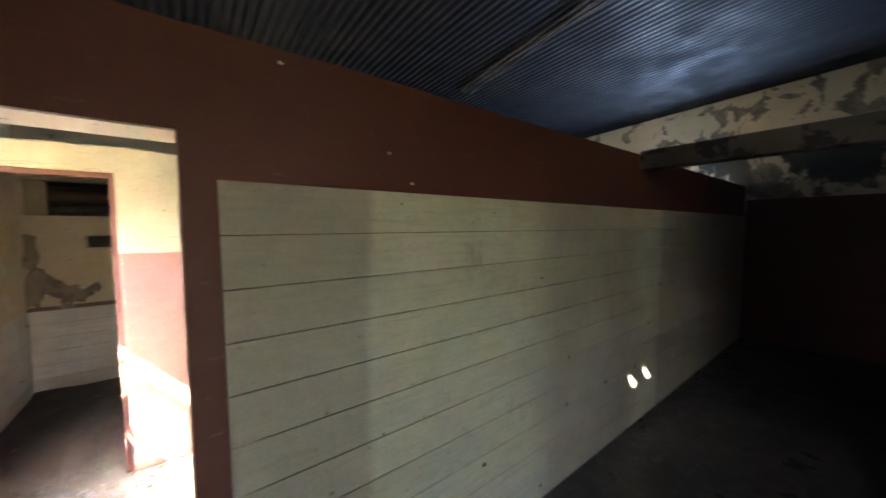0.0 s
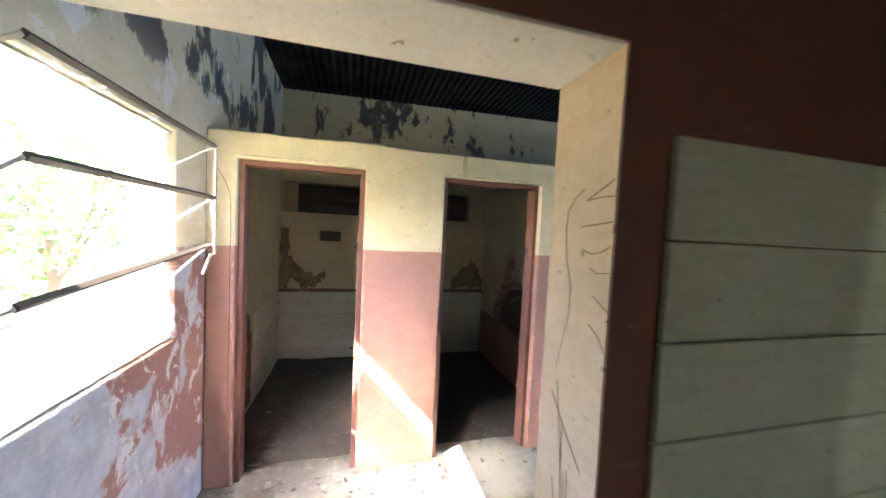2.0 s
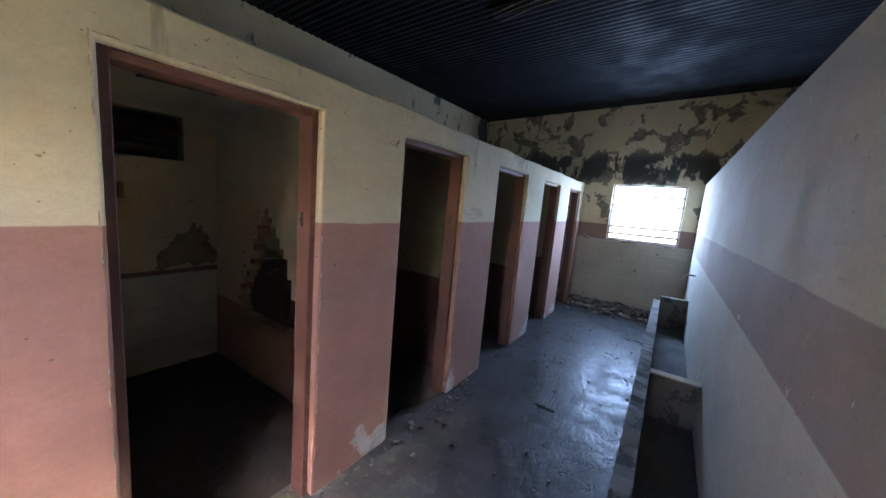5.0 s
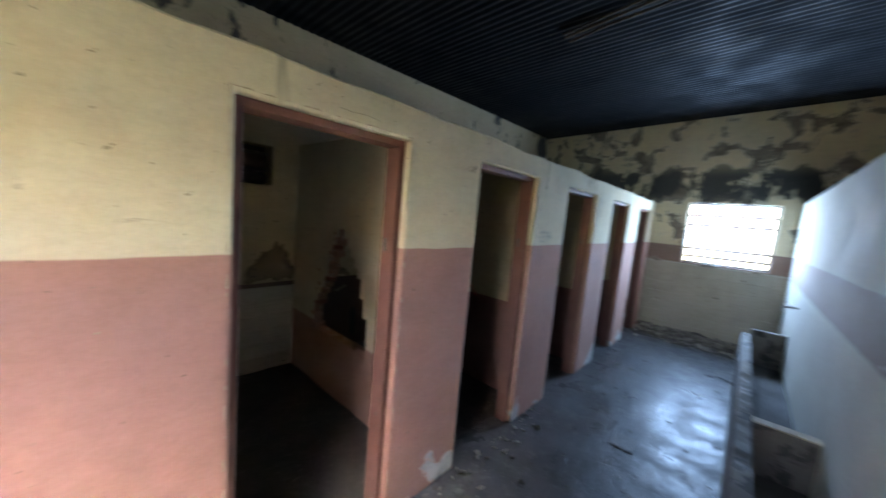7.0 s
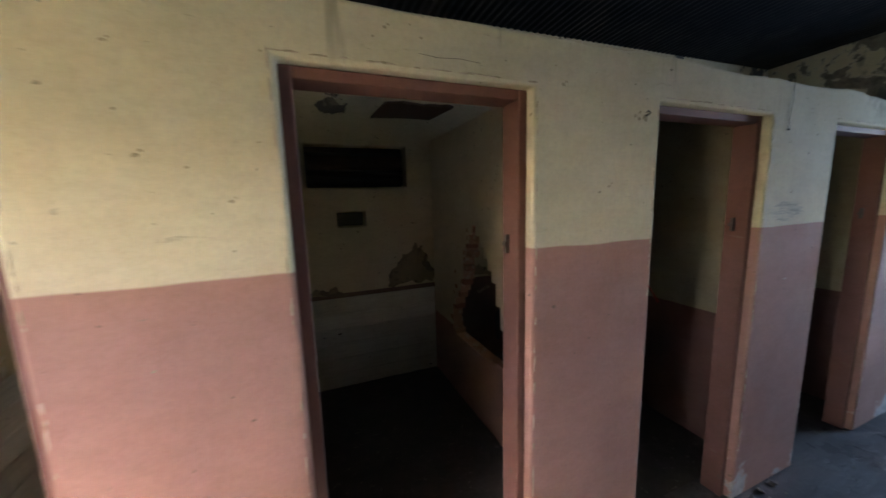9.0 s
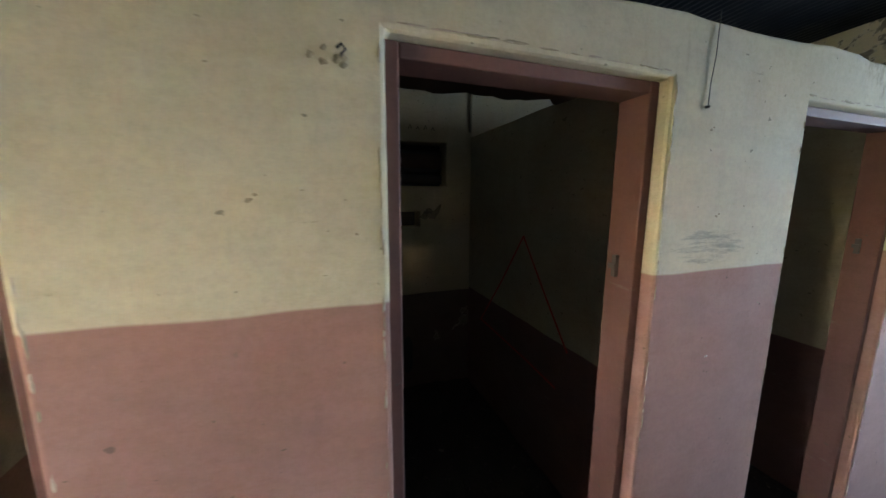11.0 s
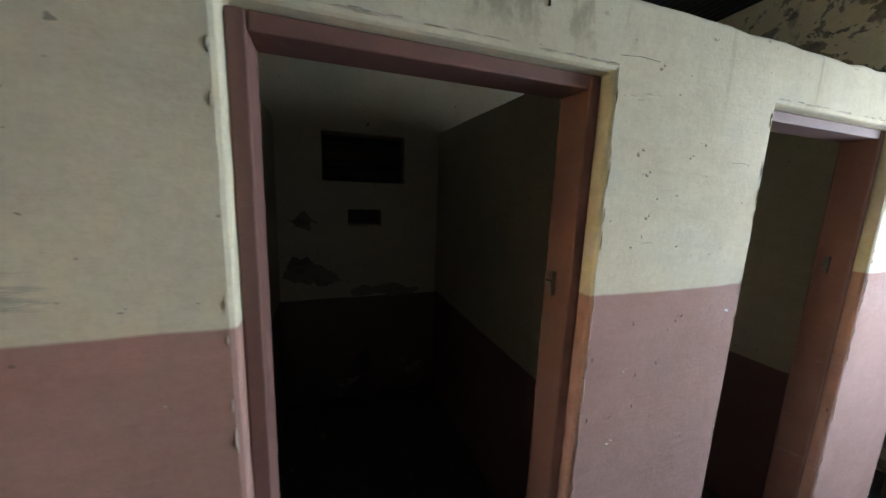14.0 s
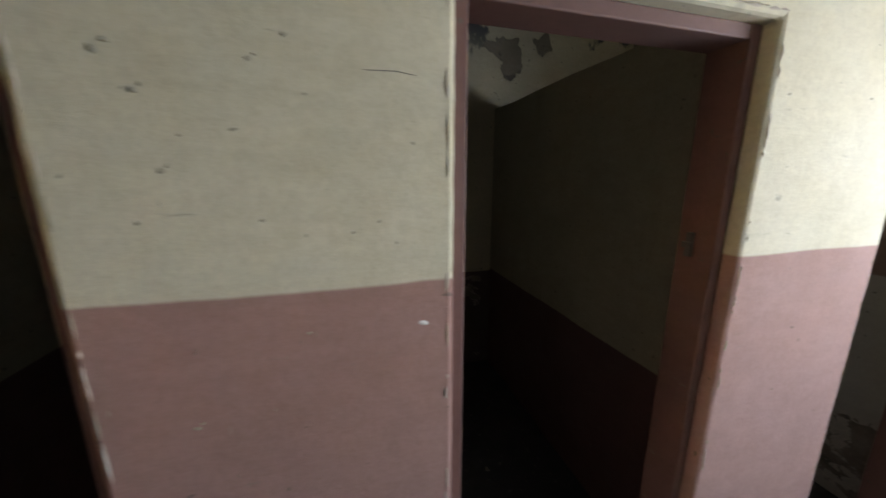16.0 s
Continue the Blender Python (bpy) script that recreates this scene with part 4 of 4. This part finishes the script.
def bare_patch(points, seed, wall=rear, material=M_BARE, label="brown bare patch where plaster fell away"):
    """A shallow scar with a crumbled outline, on the stalls' rear wall or on the end wall beside the first stall."""

    def at(u, z, proud):
        return (u, BACK - proud, z) if wall is rear else (LEFT + proud, u, z)

    bm = bmesh.new()
    outer, inner = [], []
    cx, cz = sum(p[0] for p in points) / len(points), sum(p[1] for p in points) / len(points)
    for (x0, z0), (x1, z1) in zip(points, points[1:] + points[:1]):
        for k in range(8):
            f = k / 8
            x, z = x0 + (x1 - x0) * f, z0 + (z1 - z0) * f
            x += 0.05 * noise.noise((x * 13, z * 13, seed)) + 0.022 * noise.noise((x * 41, z * 41, seed))
            z += 0.05 * noise.noise((x * 13, z * 13, seed + 9)) + 0.022 * noise.noise((x * 41, z * 41, seed + 9))
            outer.append(bm.verts.new(at(x, z, 0.0045)))
            inner.append(bm.verts.new(at(x + (cx - x) * 0.06, z + (cz - z) * 0.06, 0.002)))
    for k in range(len(outer)):
        bm.faces.new((outer[k - 1], outer[k], inner[k], inner[k - 1]))
    bm.faces.new(inner)
    part("bare_patch", bm, material, wall, label)


for k, points in enumerate((
        ((0.33, 1.60), (0.40, 1.58), (0.42, 1.30), (0.50, 1.17), (0.66, 1.10), (0.80, 0.98), (0.72, 0.90), (0.56, 0.93), (0.46, 1.02), (0.40, 0.90), (0.33, 0.90)),
        ((2.42, 0.90), (2.46, 1.05), (2.52, 1.06), (2.55, 1.18), (2.62, 1.20), (2.68, 1.29), (2.74, 1.24), (2.79, 1.23), (2.82, 1.08), (2.87, 1.02), (2.87, 0.89)),
        ((1.72, 0.88), (1.74, 0.95), (1.84, 0.90), (1.96, 0.93), (2.06, 0.89), (2.06, 0.865), (1.72, 0.865)),
        ((3.14, 0.90), (3.16, 0.99), (3.28, 0.97), (3.40, 0.99), (3.52, 0.92), (3.50, 0.89)),
        ((3.70, 1.56), (3.76, 1.62), (3.86, 1.60), (3.84, 1.53), (3.74, 1.52)),
        ((4.27, 1.05), (4.30, 1.22), (4.46, 1.20), (4.62, 1.12), (4.66, 1.02), (4.50, 1.00)),
        ((4.30, 1.48), (4.40, 1.55), (4.52, 1.50), (4.48, 1.42)),
        ((4.76, 0.93), (4.80, 0.98), (5.10, 0.96), (5.28, 0.93), (5.26, 0.88), (4.80, 0.89)),
        ((6.60, 2.66), (6.72, 2.60), (6.80, 2.44), (6.88, 2.40), (6.97, 2.55), (6.92, 2.70), (6.76, 2.74)),
        ((7.05, 2.72), (7.16, 2.78), (7.22, 2.68), (7.12, 2.62)),
        ((1.90, 2.44), (2.02, 2.50), (2.16, 2.46), (2.14, 2.40), (2.00, 2.38)))):
    bare_patch(points, k * 3.7)

bare_patch(((0.17, 0.05), (0.17, 0.90), (0.36, 0.92), (0.50, 0.94), (0.72, 0.90), (0.90, 0.86), (0.97, 0.60), (0.97, 0.05)), 50.0, left, M_OLD_DADO, "worn red-brown dado paint beside the planks")

# drain holes low on the stalls' rear wall as flat dark patches, and a conduit
for a, b, z0, z1 in ((3.53, 3.64, 0.16, 0.50), (4.80, 4.92, 0.20, 0.43), (6.10, 6.21, 0.20, 0.45)):
    bm = bmesh.new()
    mid_x, half = (a + b) / 2, (b - a) / 2
    rim = []
    for k in range(20):
        q = math.tau * k / 20
        pinch = 0.72 + 0.28 * abs(math.sin(q)) + 0.10 * noise.noise((a * 5, k * 0.9, 1))
        rim.append((mid_x + half * math.cos(q) * pinch, (z0 + z1) / 2 + (z1 - z0) / 2 * math.sin(q)))
    outer = [bm.verts.new((x, BACK - 0.004, z)) for x, z in rim]
    inner = [bm.verts.new((mid_x + (x - mid_x) * 0.8, BACK - 0.0015, z)) for x, z in rim]
    for k in range(20):
        bm.faces.new((outer[k], outer[(k + 1) % 20], inner[(k + 1) % 20], inner[k]))
    bm.faces.new(inner)
    # nothing is cut here: the hole's shade is this patch's dark colour
    part("drain_hole_patch", bm, M_DARK, rear, "flat patch coloured dark as the shade in a broken drain-pipe hole")
conduit = root("conduit", (4.14, BACK - 0.012, 2.24), "thin stained pipe running up the rear wall", "pipe")
stroke("pipe", [(0, 0, 0), (0.004, 0, 0.20), (0.0, 0, 0.42)], 0.012, M_CHIP, conduit)

# ---- outside ----
bm = bmesh.new()
bmesh.ops.create_grid(bm, x_segments=60, y_segments=60, size=400)
for v in bm.verts:
    v.co.z = -0.2 + (0.5 * noise.noise((v.co.x * 0.03, v.co.y * 0.03, 1)) if v.co.length > 40 else 0)
structure(part("outdoor_ground", bm, M_GROUND), "dry grassy earth around the building", "ground")


def bush(x, y, height, spread, seed):
    rnd = random.Random(seed)
    t = root("tree", (x, y, -0.22), "leafy green tree in full sun outside", "tree", "trees outside")
    bm = bmesh.new()
    limbs = []
    for k in range(5):
        a = math.tau * k / 5 + rnd.uniform(-0.4, 0.4)
        tip = Vector((math.cos(a) * spread * 0.5, math.sin(a) * spread * 0.5, height * rnd.uniform(0.55, 0.85)))
        base = Vector((0, 0, height * 0.15 * k / 5))
        limbs.append((base, tip))
        bar(bm, base, tip, 0.07)
    bar(bm, (0, 0, 0), (0.05, 0, height * 0.7), 0.16)
    part("trunk", bm, M_TRUNK, t)
    bm = bmesh.new()
    for _ in range(1500):
        u, v, q = rnd.random() ** 0.4, rnd.uniform(-1, 1), rnd.uniform(0, math.tau)
        s = math.sqrt(1 - v * v)
        c = Vector((math.cos(q) * s * spread * u, math.sin(q) * s * spread * u, height * 0.58 + v * height * 0.42 * u))
        c += 0.25 * spread * Vector(noise.noise_vector(c * 1.1 + Vector((seed, 0, 0))))
        a = Vector((rnd.gauss(0, 1), rnd.gauss(0, 1), rnd.gauss(0, 1))).normalized() * rnd.uniform(0.06, 0.13)
        b = a.orthogonal().normalized() * a.length * 0.45
        bm.faces.new([bm.verts.new(c + a), bm.verts.new(c + b), bm.verts.new(c - a), bm.verts.new(c - b)])
    part("crown", bm, M_LEAF, t)


for k, (x, y, h, s) in enumerate(((-4.5, 4.2, 3.0, 1.7), (-6.5, 3.0, 3.4, 1.9), (-5.2, 7.0, 4.2, 2.2), (-8.5, 6.2, 4.2, 2.4), (-3.2, 8.5, 3.6, 1.9), (-9.5, 1.5, 4.0, 2.2), (-8.0, 11.0, 5.0, 2.8))):
    bush(x, y, h, s, k)
